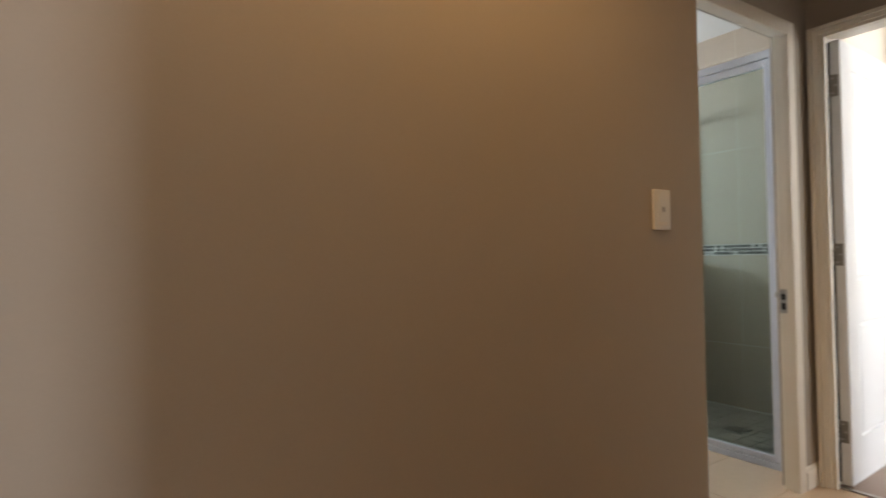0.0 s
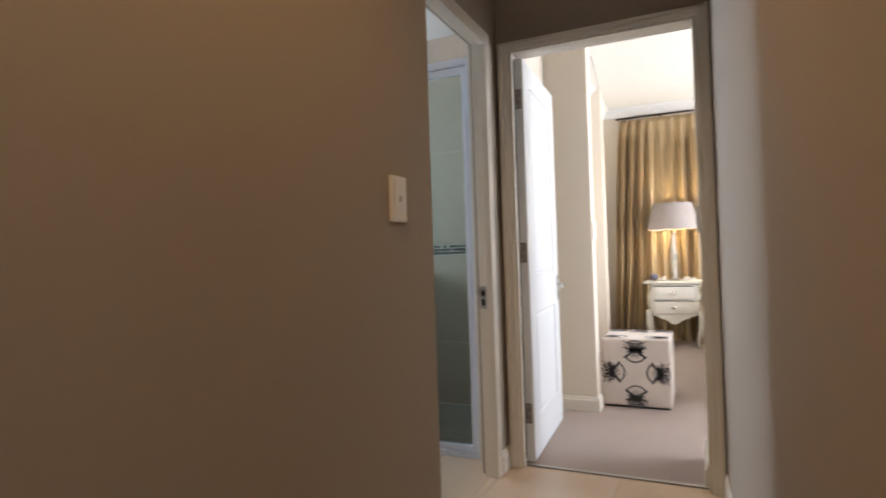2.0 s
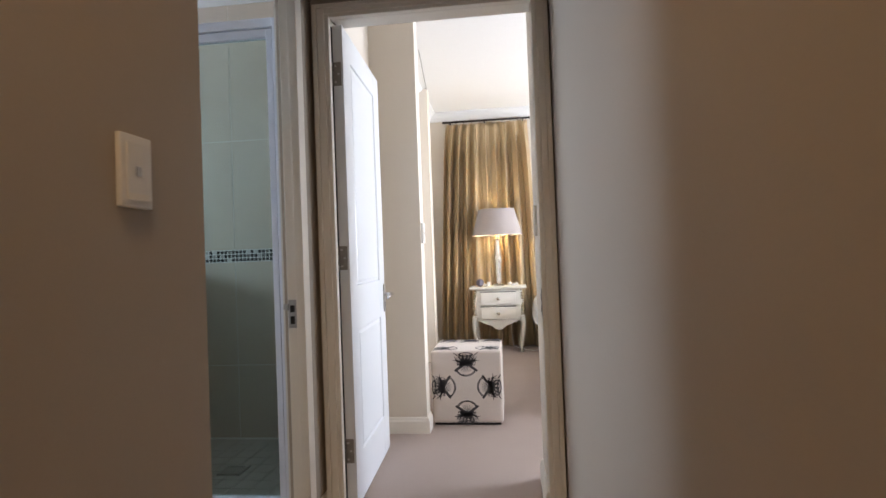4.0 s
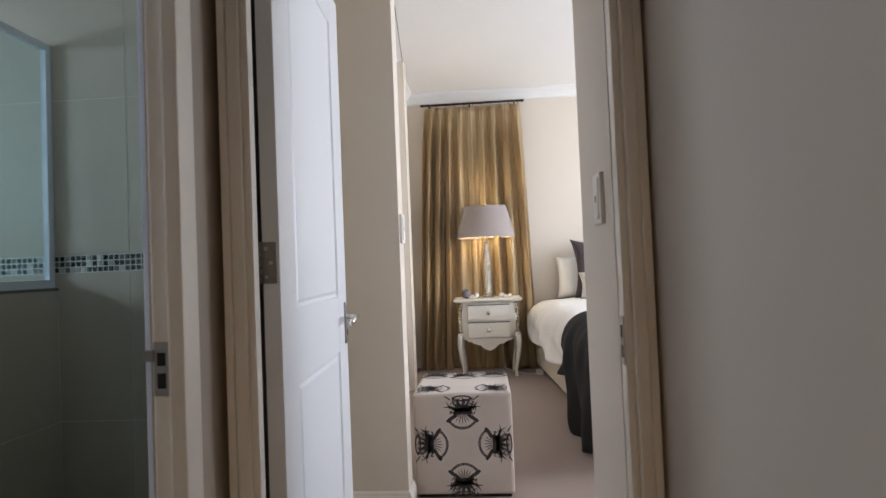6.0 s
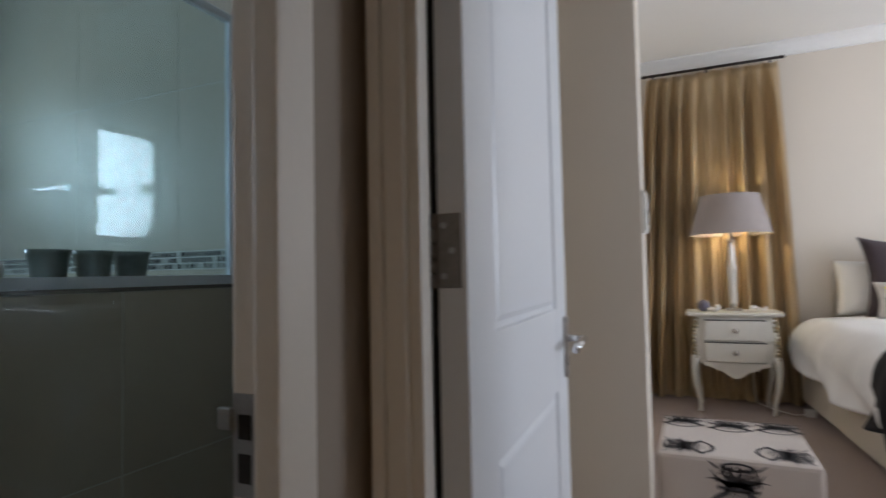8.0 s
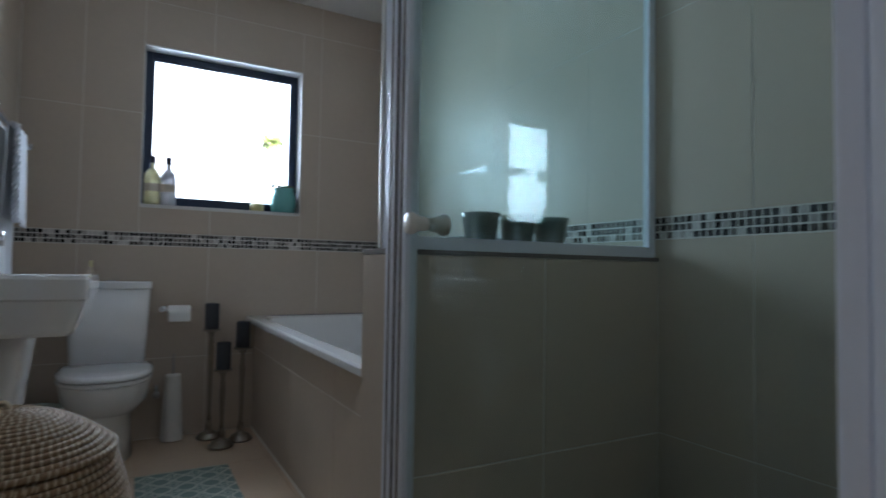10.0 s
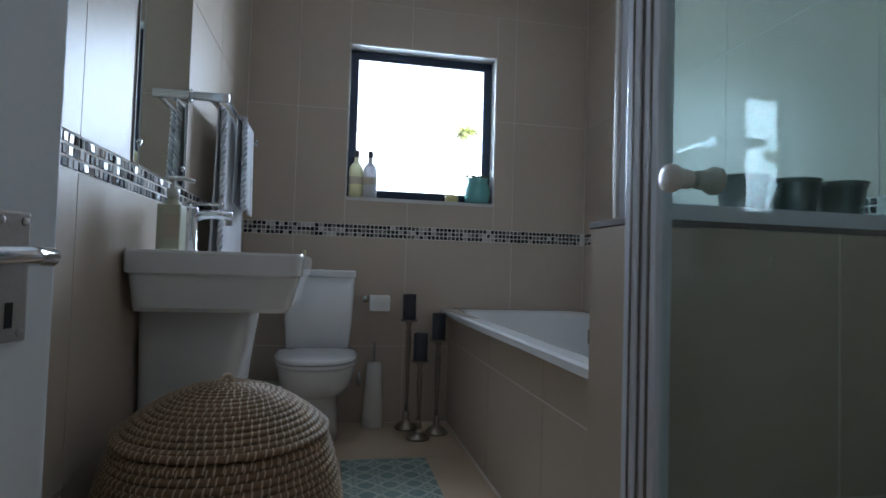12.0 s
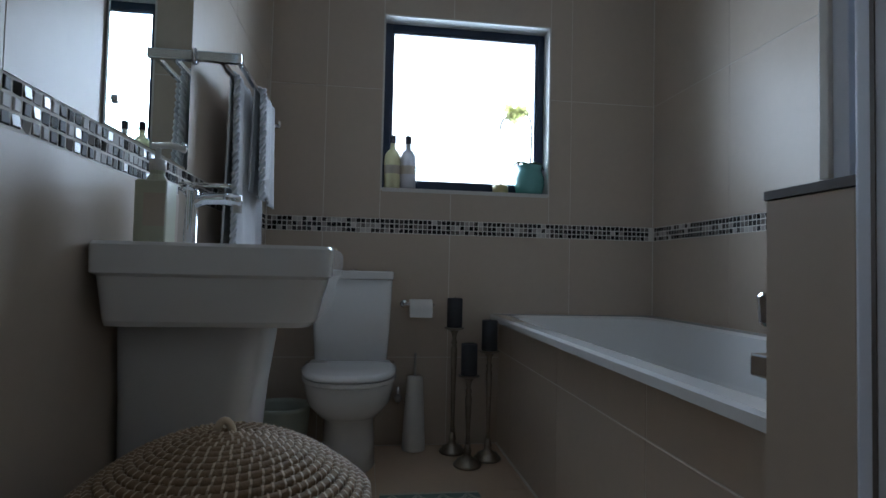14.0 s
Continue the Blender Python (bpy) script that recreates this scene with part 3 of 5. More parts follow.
    return bm


def place(bm, m):
    bmesh.ops.transform(bm, matrix=m, verts=bm.verts)
    return bm


def basis(origin, u, v):
    """x along u, y along v, z outwards."""
    u, v = Vector(u).normalized(), Vector(v).normalized()
    w = u.cross(v)
    return Matrix.Translation(origin) @ Matrix((u, v, w)).transposed().to_4x4()


OX0, OX1, OY0, OY1, OZ = 4.15, 4.62, 0.575, 1.012, 0.462
ott = thing("ottoman", (4.38, 0.8, 0.004), "cube ottoman in natural linen printed with dark thistles", "ottoman")
part("cushion", box((OX0, OY0, 0.018), (OX1, OY1, OZ), 0.024, 4), LINEN, ott, smooth=False)
part("base", box((OX0 + 0.015, OY0 + 0.015, 0.004), (OX1 - 0.015, OY1 - 0.015, 0.02)), BLACK, ott, "dark base board")
cy, cz, hz = (OY0 + OY1) / 2, (OZ + 0.018) / 2, OZ
fx = OX0 - 0.0015
for (yy, zz), up in ((((cy, OZ - 0.085)), (0, 0, 1)), (((cy, 0.085)), (0, 0, -1)), (((OY1 - 0.08, cz)), (0, 1, 0)), (((OY0 + 0.08, cz)), (0, -1, 0))):
    u = Vector(up).cross(Vector((-1, 0, 0)))
    part("printed_thistle", place(motif(), basis((fx, yy, zz), u, up) @ Matrix.Scale(1.0, 4)), INK, ott, "dark engraved print")
for xx, yy, up in ((OX0 + 0.09, OY0 + 0.09, (0, -1, 0)), (OX0 + 0.09, OY1 - 0.09, (0, 1, 0)), (OX1 - 0.10, cy, (1, 0, 0)), (OX1 - 0.08, OY0 + 0.07, (1, 0, 0)), (OX1 - 0.08, OY1 - 0.07, (1, 0, 0))):
    u = Vector(up).cross(Vector((0, 0, 1)))
    part("printed_thistle", place(motif(), basis((xx, yy, OZ + 0.0015), u, up) @ Matrix.Scale(1.0, 4)), INK, ott, "dark engraved print")

# curtain on an iron rod
CX = 7.13
rod = thing("curtain_rod", (CX, 0.72, 2.60), "thin dark iron curtain rod with rings", "curtain rod")
part("pole", tube([(CX, 0.235, 2.60), (CX, 1.20, 2.60)], 0.011, 12), BLACKIRON, rod, smooth=True)
for yy in (0.225, 1.21):
    part("finial", lathe([(0.004, -0.014), (0.016, -0.008), (0.018, 0), (0.014, 0.009), (0.004, 0.013)], (CX, yy, 2.60), 14), BLACKIRON, rod, smooth=True)
for yy in (0.30, 0.74, 1.14):
    part("bracket", box((CX, yy - 0.008, 2.592), (7.25, yy + 0.008, 2.608), 0.002), BLACKIRON, rod)
for k in range(11):
    yy = 0.27 + 0.088 * k
    ring = tube([(CX + 0.018 * math.cos(a), yy, 2.594 + 0.018 * math.sin(a)) for a in [2 * math.pi * i / 14 for i in range(15)]], 0.0022, 6, cap=False)
    part("ring", ring, BLACKIRON, rod, smooth=True)


def curtain_mesh():
    bm = bmesh.new()
    rnd = random.Random(2)
    nu, nv = 320, 36
    ph = [rnd.uniform(0, 6.28) for _ in range(6)]
    grid = []
    for j in range(nv + 1):
        s = j / nv                       # 0 at the heading, 1 at the hem
        z = 2.575 - s * 2.565
        y0, y1 = 1.185 + 0.135 * s ** 0.7, 0.255 - 0.085 * s ** 0.8
        row = []
        for i in range(nu + 1):
            u = i / nu
            y = y0 + (y1 - y0) * u
            pinch = min(1.0, s / 0.13)
            w = 19 * u + 0.55 * math.sin(5 * u + ph[0]) + 0.45 * s * math.sin(11 * u + ph[1]) + 0.18 * s * math.sin(29 * u + ph[5])
            amp = (0.012 + 0.034 * pinch) * (0.80 + 0.40 * math.sin(9 * u + ph[2]))
            head = (1 - pinch) * 0.011 * max(0.0, math.sin(math.pi * 5 * w)) * (1 if math.sin(math.pi * w) < 0.2 else 0)
            wave = math.sin(math.pi * w) + (0.42 * math.sin(2 * math.pi * w + ph[3] + 2 * s) + 0.22 * math.sin(3.3 * math.pi * w + ph[4] - 3 * s)) * pinch
            x = CX + 0.016 + amp * wave - head + 0.012 * s * math.sin(6 * u + ph[4])
            x = min(x, 7.225)
            sway = 0.010 * pinch * math.sin(2 * math.pi * w + 1.1)
            row.append(bm.verts.new((x, y + sway, z + 0.008 * (1 - pinch) * math.sin(math.pi * w))))
        grid.append(row)
    for a, b in zip(grid, grid[1:]):
        for i in range(nu):
            bm.faces.new((a[i], a[i + 1], b[i + 1], b[i]))
    bmesh.ops.solidify(bm, geom=bm.faces[:], thickness=0.003)
    return bm


cur = thing("curtain", (CX, 0.72, 0.01), "floor-length pinch-pleated gold taffeta curtain on a dark rod", "curtain")
part("drape", curtain_mesh(), CURTAIN, cur, smooth=True)

# bedside cabinet in French style
NX0, NX1, NY0, NY1 = 6.70, 7.04, 0.395, 0.895
nst = thing("bedside_cabinet", (6.87, 0.645, 0.004), "antique white French bedside cabinet with carved gilt corners", "bedside cabinet")


def bombe(z0, z1, k=10):
    """The swelling case: a loft of rounded rectangles."""
    bm = bmesh.new()
    rings = []
    for j in range(k + 1):
        s = j / k
        z = z0 + (z1 - z0) * s
        sw = 0.024 * math.sin(math.pi * (0.15 + 0.85 * s)) - 0.012 * (1 - s)
        x0, x1, y0, y1 = NX0 - sw, NX1, NY0 - sw, NY1 + sw
        c = 0.03
        pts = [(x0 + c, y0), (x1, y0), (x1, y1), (x0 + c, y1), (x0, y1 - c), (x0 - 0.006, (y0 + y1) / 2), (x0, y0 + c)]
        rings.append([bm.verts.new((x, y, z)) for x, y in pts])
    for a, b in zip(rings, rings[1:]):
        for i in range(7):
            bm.faces.new((a[i], a[(i + 1) % 7], b[(i + 1) % 7], b[i]))
    bm.faces.new(rings[-1])
    bm.faces.new(list(reversed(rings[0])))
    bmesh.ops.recalc_face_normals(bm, faces=bm.faces)
    return bm


part("case", bombe(0.345, 0.682), ANTIQUE, nst)
part("top", joined(box((NX0 - 0.045, NY0 - 0.055, 0.687), (NX1 + 0.01, NY1 + 0.055, 0.707), 0.008, 3), box((NX0 - 0.03, NY0 - 0.04, 0.678), (NX1, NY1 + 0.04, 0.690), 0.004)), ANTIQUE, nst)
ap = [(NY0 + 0.05, 0.36), (NY0 + 0.05, 0.335), (NY0 + 0.09, 0.33), (NY0 + 0.12, 0.31), (NY0 + 0.17, 0.295), (NY0 + 0.21, 0.262), (NY0 + 0.25, 0.247)]
full = ap + [(NY0 + NY1 - y, z) for y, z in reversed(ap[:-1])]
part("apron", prism(full, "x", NX0 - 0.022, NX0 - 0.004), ANTIQUE, nst)
for z0, z1 in ((0.515, 0.650), (0.365, 0.495)):
    d = part("drawer_front", box((NX0 - 0.036, NY0 + 0.065, z0), (NX0 - 0.012, NY1 - 0.065, z1), 0.005), ANTIQUE, nst)
    part("gap_line", box((NX0 - 0.0372, NY0 + 0.062, z1 + 0.0005), (NX0 - 0.012, NY1 - 0.062, z1 + 0.0065)), BLACK, d)
    part("knob", lathe([(0.006, 0), (0.006, 0.012), (0.017, 0.016), (0.019, 0.021), (0.015, 0.025), (0.007, 0.027)], (0, 0, 0), 16,
                       m=Matrix.Translation((NX0 - 0.034, 0.645, (z0 + z1) / 2)) @ Matrix.Rotation(radians(-90), 4, "Y")), CRYSTAL, d, "silvered glass knob", smooth=True)


def cabriole(x, y, ox, oy):
    pts, rad = [], []
    for k in range(12):
        s = k / 11
        z = 0.40 - 0.393 * s
        out = 0.022 * math.sin(math.pi * 1.15 * s + 0.6) + 0.03 * max(0, s - 0.8) * 2
        pts.append((x + ox * out, y + oy * out, z))
        rad.append(0.027 * (1 - s) + 0.0125 * s + (0.006 if s > 0.93 else 0))
    return tube(pts, 0.02, 10, rad)


for x, y, ox, oy in ((NX0 + 0.012, NY0 + 0.01, -1, -1), (NX0 + 0.012, NY1 - 0.01, -1, 1), (NX1 - 0.03, NY0 + 0.02, 0.3, -1), (NX1 - 0.03, NY1 - 0.02, 0.3, 1)):
    part("leg", cabriole(x, y, ox, oy), ANTIQUE, nst, smooth=True)
for yy, s in ((NY0 + 0.012, -1), (NY1 - 0.012, 1)):
    bms = []
    rnd = random.Random(9)
    for k in range(13):
        f = k / 12
        z = 0.665 - 0.33 * f
        r = 0.010 + 0.008 * math.sin(9 * f) ** 2
        bms.append(lathe([(0.002, -r * 0.8), (r, -r * 0.2), (r * 0.8, r * 0.6), (0.002, r * 1.1)], (NX0 - 0.004 - 0.018 * math.sin(math.pi * (1 - f)), yy + s * (0.006 + 0.018 * math.sin(math.pi * (1 - f))) + rnd.uniform(-0.004, 0.004), z), 8))
    part("carving", joined(*bms), GILT, nst, "worn gilt leaf carving", smooth=True)

# lamp and shells on the cabinet
LX, LY, TOPZ = 6.885, 0.635, 0.707
lamp = thing("table_lamp", (LX, LY, TOPZ), "lit table lamp with faceted silver column and taupe shade", "table lamp")
part("foot", box((LX - 0.055, LY - 0.055, TOPZ), (LX + 0.055, LY + 0.055, TOPZ + 0.022), 0.005), CRYSTAL, lamp)
part("column", lathe([(0.028, 0.022), (0.030, 0.05), (0.034, 0.20), (0.040, 0.30), (0.040, 0.315), (0.032, 0.36), (0.020, 0.49), (0.018, 0.50)], (LX, LY, TOPZ), 8), CRYSTAL, lamp, "faceted silvered column")
part("collar", lathe([(0.014, 0.50), (0.026, 0.508), (0.026, 0.52), (0.013, 0.528), (0.012, 0.60)], (LX, LY, TOPZ), 16), STEEL, lamp, smooth=True)
sh = lathe([(0.272, 0.0), (0.270, 0.004), (0.198, 0.282), (0.200, 0.286), (0.195, 0.286), (0.193, 0.280), (0.264, 0.004), (0.266, 0.0)], (LX, LY, 1.262), 48, cap=False)
part("shade", sh, SHADE, lamp, "taupe tapered drum shade", smooth=True)
part("bulb", lathe([(0.010, 0.0), (0.014, 0.02), (0.029, 0.06), (0.026, 0.085), (0.010, 0.10)], (LX, LY, 1.305), 16), glowing("warm_bulb", (1.0, 0.7, 0.35), 6.0), lamp, smooth=True)
part("finial", lathe([(0.006, 0), (0.009, 0.01), (0.003, 0.02)], (LX, LY, 1.548), 10), STEEL, lamp, smooth=True)
for k in range(3):
    a = 2.1 * k + 0.4
    part("spider_arm", tube([(LX, LY, 1.53), (LX + 0.19 * math.cos(a), LY + 0.19 * math.sin(a), 1.54)], 0.0025, 6), STEEL, lamp)

urch = bmesh.new()
bmesh.ops.create_icosphere(urch, subdivisions=3, radius=0.042)
for v in urch.verts:
    az = math.atan2(v.co.y, v.co.z)
    v.co *= 1 + 0.12 * math.cos(10 * az)
place(urch, Matrix.Translation((6.735, 0.835, TOPZ + 0.046)))
tagged(part("sea_urchin", urch, SHELLDARK, None, smooth=True), "violet grey ribbed sea urchin shell on the cabinet", "shell")


def whelk(at, r, turn):
    pts, rad = [], []
    for k in range(40):
        a = 0.32 * k
        q = r * (1 - k / 44)
        pts.append((q * 0.6 * math.cos(a), 0.09 * (k / 40) - 0.03, q * 0.5 * math.sin(a)))
        rad.append(max(0.002, q * 0.62))
    bm = tube(pts, 0.01, 8, rad)
    return place(bm, Matrix.Translation(at) @ Matrix.Rotation(turn, 4, "Z"))


for at, r, tn in (((6.72, 0.76, TOPZ + 0.026), 0.030, 0.4), ((6.76, 0.50, TOPZ + 0.022), 0.026, 2.2), ((6.80, 0.45, TOPZ + 0.018), 0.02, 1.0)):
    tagged(part("sea_shell", whelk(at, r, tn), SHELLWHITE, None, smooth=True), "white spiral sea shell lying on the cabinet", "shell", "shells on the cabinet")

# bed
BX0, BX1, BY0, BY1 = 4.52, 7.12, -1.42, 0.20
BED_AT = (7.12, 0.20, 0.0)
bed = thing("bed", BED_AT, "double bed with cream base and white duvet", "bed")
part("base", box((BX0 + 0.02, BY0, 0.045), (BX1, BY1, 0.36), 0.02, 3), BEDBASE, bed, "cream upholstered bed base")
for x in (4.9, 5.95, 7.0):
    for y in (-1.3, 0.09):
        part("foot", lathe([(0.03, 0), (0.028, 0.045)], (x, y, 0.004), 14), BLACK, bed, smooth=True)
part("mattress", box((BX0 + 0.01, BY0 + 0.01, 0.36), (BX1, BY1 - 0.01, 0.58), 0.05, 3), DUVET, bed)


def drape_over(x0, x1, top, out, hem_l, hem_r, seed, thick=0.02, crown=0.03, ripple=0.012, rise=0.0):
    """Cloth over the bed from one side to the other, with soft ripples and uneven hems."""
    bm = bmesh.new()
    rnd = random.Random(seed)
    ph = [rnd.uniform(0, 6.28) for _ in range(5)]
    yc = (BY0 + BY1) / 2
    nx = 56
    grid = []
    n_side, n_top = 12, 20
    for i in range(nx + 1):
        s = i / nx
        x = x0 + (x1 - x0) * s
        row = []
        hl = hem_l + 0.025 * math.sin(7 * s + ph[0]) + rise * min(1.0, max(0.0, (s - 0.62) / 0.14))
        R = 0.20
        path = []
        for k in range(n_side):
            path.append((BY1 + out, hl + (top - R - hl) * k / n_side))
        for k in range(7):
            a = math.pi / 2 * k / 6
            path.append((BY1 + out - R + R * math.cos(a), top - R + R * math.sin(a)))
        for k in range(1, n_top):
            path.append((BY1 + out - R + (BY0 - out + R - (BY1 + out - R)) * k / n_top, top))
        for k in range(7):
            a = math.pi / 2 * (1 - k / 6)
            path.append((BY0 - out + R - R * math.cos(a), top - R + R * math.sin(a)))
        for k in range(1, n_side + 1):
            path.append((BY0 - out, top - R - (top - R - hem_r) * k / n_side))
        for y, z in path:
            low = max(0.0, (top - R - z) / (top - R - hl)) if z < top - R else 0
            f = ripple * (1 + 2.0 * low) * math.sin(17 * s + ph[1] + 3 * low) + 0.5 * ripple * math.sin(41 * s + ph[2])
            side = 1 if y > yc else -1
            onside = min(1.0, max(0.0, (top - z) / R))
            t = (y - BY0) / (BY1 - BY0)
            dz = crown * math.sin(math.pi * min(1, max(0, t))) + 0.006 * math.sin(9 * x + 7 * y + ph[3]) * (1 - onside)
            row.append(bm.verts.new((x + 0.01 * math.sin(6 * y + ph[4]), y + side * f * onside, z + dz * (1 - onside))))
        grid.append(row)
    for a, b in zip(grid, grid[1:]):
        for k in range(len(a) - 1):
            bm.faces.new((a[k], a[k + 1], b[k + 1], b[k]))
    bmesh.ops.recalc_face_normals(bm, faces=bm.faces)
    bmesh.ops.solidify(bm, geom=bm.faces[:], thickness=thick)
    return bm


duv = thing("duvet", BED_AT, "rumpled white cotton duvet spread over the bed", "duvet")
part("cover", drape_over(5.05, 7.09, 0.645, 0.075, 0.30, 0.3, 3, 0.03), DUVET, duv, smooth=True)
thr = thing("throw", BED_AT, "charcoal knitted throw hanging over the bed", "throw")
part("cloth", drape_over(4.36, 5.37, 0.690, 0.120, 0.03, 0.1, 8, 0.014, ripple=0.014, rise=0.24), CHARCOAL, thr, smooth=True)

for q in (bed, duv, thr):
    q.matrix_basis = Matrix.Translation(BED_AT) @ Matrix.Rotation(radians(4.0), 4, "Z")


def pillow_mesh(w, h, t, n=22, pinch=0.07):
    bm = bmesh.new()
    for sgn in (1, -1):
        grid = []
        for j in range(n + 1):
            row = []
            for i in range(n + 1):
                u, v = 2 * i / n - 1, 2 * j / n - 1
                px = u * w / 2 * (1 - pinch * (1 - abs(v) ** 2) * abs(u) ** 3)
                pz = v * h / 2 * (1 - 1.1 * pinch * (1 - abs(u) ** 2) * abs(v) ** 3)
                th = t / 2 * (max(0, 1 - u ** 4) * max(0, 1 - v ** 4)) ** 0.55
                th *= 1 + 0.06 * math.sin(5 * u + 3 * v)
                row.append(bm.verts.new((px, sgn * th, pz)))
            grid.append(row)
        for a, b in zip(grid, grid[1:]):
            for i in range(n):
                q = (a[i], a[i + 1], b[i + 1], b[i])
                bm.faces.new(q if sgn < 0 else q[::-1])
    bmesh.ops.remove_doubles(bm, verts=bm.verts, dist=0.0005)
    return bm


def pillow(name, label, at, w, h, t, lean, mat, pinch=0.07):
    th = thing(name, at, label, "pillow", "pillows on the bed")
    bm = pillow_mesh(w, h, t, 22, pinch)
    place(bm, Matrix.Translation(at) @ Matrix.Rotation(radians(lean), 4, "Y") @ Matrix.Rotation(radians(90), 4, "Z"))
    part("case", bm, mat, th, smooth=True)
    return th


pillow("pillow", "white cotton pillow leaning on the wall", (7.13, -0.34, 0.86), 0.62, 0.40, 0.15, 8, DUVET)
pillow("pillow", "white cotton pillow leaning on the wall", (7.13, -1.06, 0.86), 0.62, 0.40, 0.15, 8, DUVET)
pillow("scatter_cushion", "square dark plum scatter cushion with pointed corners", (6.98, -0.455, 0.935), 0.60, 0.58, 0.14, 12, PLUM, 0.17)
lumb = pillow("lumbar_cushion", "oblong lumbar cushion printed grey, white and yellow", (6.83, -0.58, 0.785), 0.78, 0.25, 0.13, 14, PRINT)
rl = random.Random(5)
LUMBAR = Matrix.Translation((6.83, -0.58, 0.785)) @ Matrix.Rotation(radians(14), 4, "Y") @ Matrix.Rotation(radians(90), 4, "Z")


def brush_stroke(u, v, wv, hv):
    """A ragged horizontal dab that follows the cushion's swell."""
    bm = bmesh.new()
    n, rows = 12, []
    a0 = rl.uniform(0, 6)
    for i in range(n + 1):
        s = 2 * i / n - 1
        uu = max(-0.372, min(0.372, u + wv * s))
        h2 = hv * (1 - s * s) ** 0.4 * (1 + 0.35 * math.sin(9 * s + a0)) + 0.0006
        mid = v + 0.3 * hv * math.sin(4 * s + a0)
        rows.append([bm.verts.new((uu, 0.065 * (max(0, 1 - (uu / 0.39) ** 4) * max(0, 1 - (min(0.12, abs(vv)) / 0.125) ** 4)) ** 0.55 * (1 + 0.06 * math.sin(5 * uu / 0.39 + 3 * vv / 0.125)) + 0.004, vv)) for vv in (mid - h2, mid, mid + h2)])
    for p, q in zip(rows, rows[1:]):
        for k in range(2):
            bm.faces.new((p[k], q[k], q[k + 1], p[k + 1]))
    return place(bm, LUMBAR)


for v, mat, count, hv in ((0.078, YELLOW, 5, 0.012), (0.052, YELLOW, 4, 0.010), (0.030, INK, 7, 0.007), (0.004, PLUM, 5, 0.008), (-0.020, INK, 5, 0.006), (-0.048, YELLOW, 3, 0.007), (-0.066, INK, 8, 0.008), (-0.088, PLUM, 6, 0.008)):
    for k in range(count):
        u = -0.34 + 0.68 * (k + 0.5) / count + rl.uniform(-0.03, 0.03)
        part("print_patch", brush_stroke(u, v + rl.uniform(-0.006, 0.006), rl.uniform(0.22, 0.46) * 0.68 / count, hv * rl.uniform(0.7, 1.2)), mat, lumb)

plug = thing("extension_plug", (6.78, 0.20, 0.004), "white plug adapter with a cable on the carpet", "plug")
part("body", box((6.755, 0.175, 0.004), (6.815, 0.235, 0.05), 0.008), PLASTIC, plug)
part("cable", tube([(6.80, 0.235, 0.012), (6.78, 0.30, 0.010), (6.85, 0.36, 0.010), (6.92, 0.42, 0.012), (7.0, 0.50, 0.03), (7.02, 0.52, 0.20), (7.02, 0.50, 0.34)], 0.0035, 6), PLASTIC, plug, smooth=True)

# ---------------------------------------------------------------- bathroom fixtures
WICKER = material("seagrass_coil", (0.27, 0.172, 0.095), 0.7, grain=0.25, grain_scale=180, stain=0.12, stain_scale=12, bump=0.5)
STITCH = material("raffia_stitch", (0.66, 0.54, 0.38), 0.6, grain=0.2, grain_scale=200, stain=0.15, stain_scale=30, bump=0.3)
CANDLE = material("charcoal_wax", (0.035, 0.037, 0.045), 0.55, grain=0.06, bump=0.05)
ANTSILVER = material("antique_silver", (0.30, 0.26, 0.21), 0.38, 1.0, grain=0.2, grain_scale=120, stain=0.2, stain_scale=30, bump=0.2)
TEAL = material("teal_glaze", (0.16, 0.42, 0.40), 0.25, grain=0.05, stain=0.08, stain_scale=20, bump=0.03)
YELLOWPOT = material("pale_yellow_glass", (0.70, 0.62, 0.28), 0.2, bump=0.0)
LOTION_Y = material("pale_yellow_lotion", (0.80, 0.76, 0.46), 0.25, bump=0.0)
LOTION_G = material("pale_grey_lotion", (0.62, 0.60, 0.62), 0.25, bump=0.0)
SOAP = material("pale_soap", (0.55, 0.56, 0.42), 0.1, bump=0.0)
LABEL = material("paper_label", (0.58, 0.50, 0.40), 0.6, bump=0.0)
DARKCAP = material("dark_cap", (0.05, 0.045, 0.06), 0.4, bump=0.0)
LEAF = material("orchid_leaf", (0.06, 0.11, 0.045), 0.4, grain=0.15, bump=0.1)
PETAL = material("pale_green_petal", (0.74, 0.73, 0.48), 0.5, grain=0.1, bump=0.05)
PETALDULL = material("mauve_petal", (0.52, 0.50, 0.34), 0.5, grain=0.1, bump=0.05)


def let_light_through(m, share):
    """Adds thin-sheet translucency to a petal or leaf material."""
    N, Lk = m.node_tree.nodes, m.node_tree.links
    p = N["Principled BSDF"]
    tl, mx = N.new("ShaderNodeBsdfTranslucent"), N.new("ShaderNodeMixShader")
    Lk.new(p.inputs["Base Color"].links[0].from_socket, tl.inputs["Color"])
    mx.inputs[0].default_value = share
    Lk.new(p.outputs[0], mx.inputs[1])
    Lk.new(tl.outputs[0], mx.inputs[2])
    Lk.new(mx.outputs[0], N["Material Output"].inputs["Surface"])


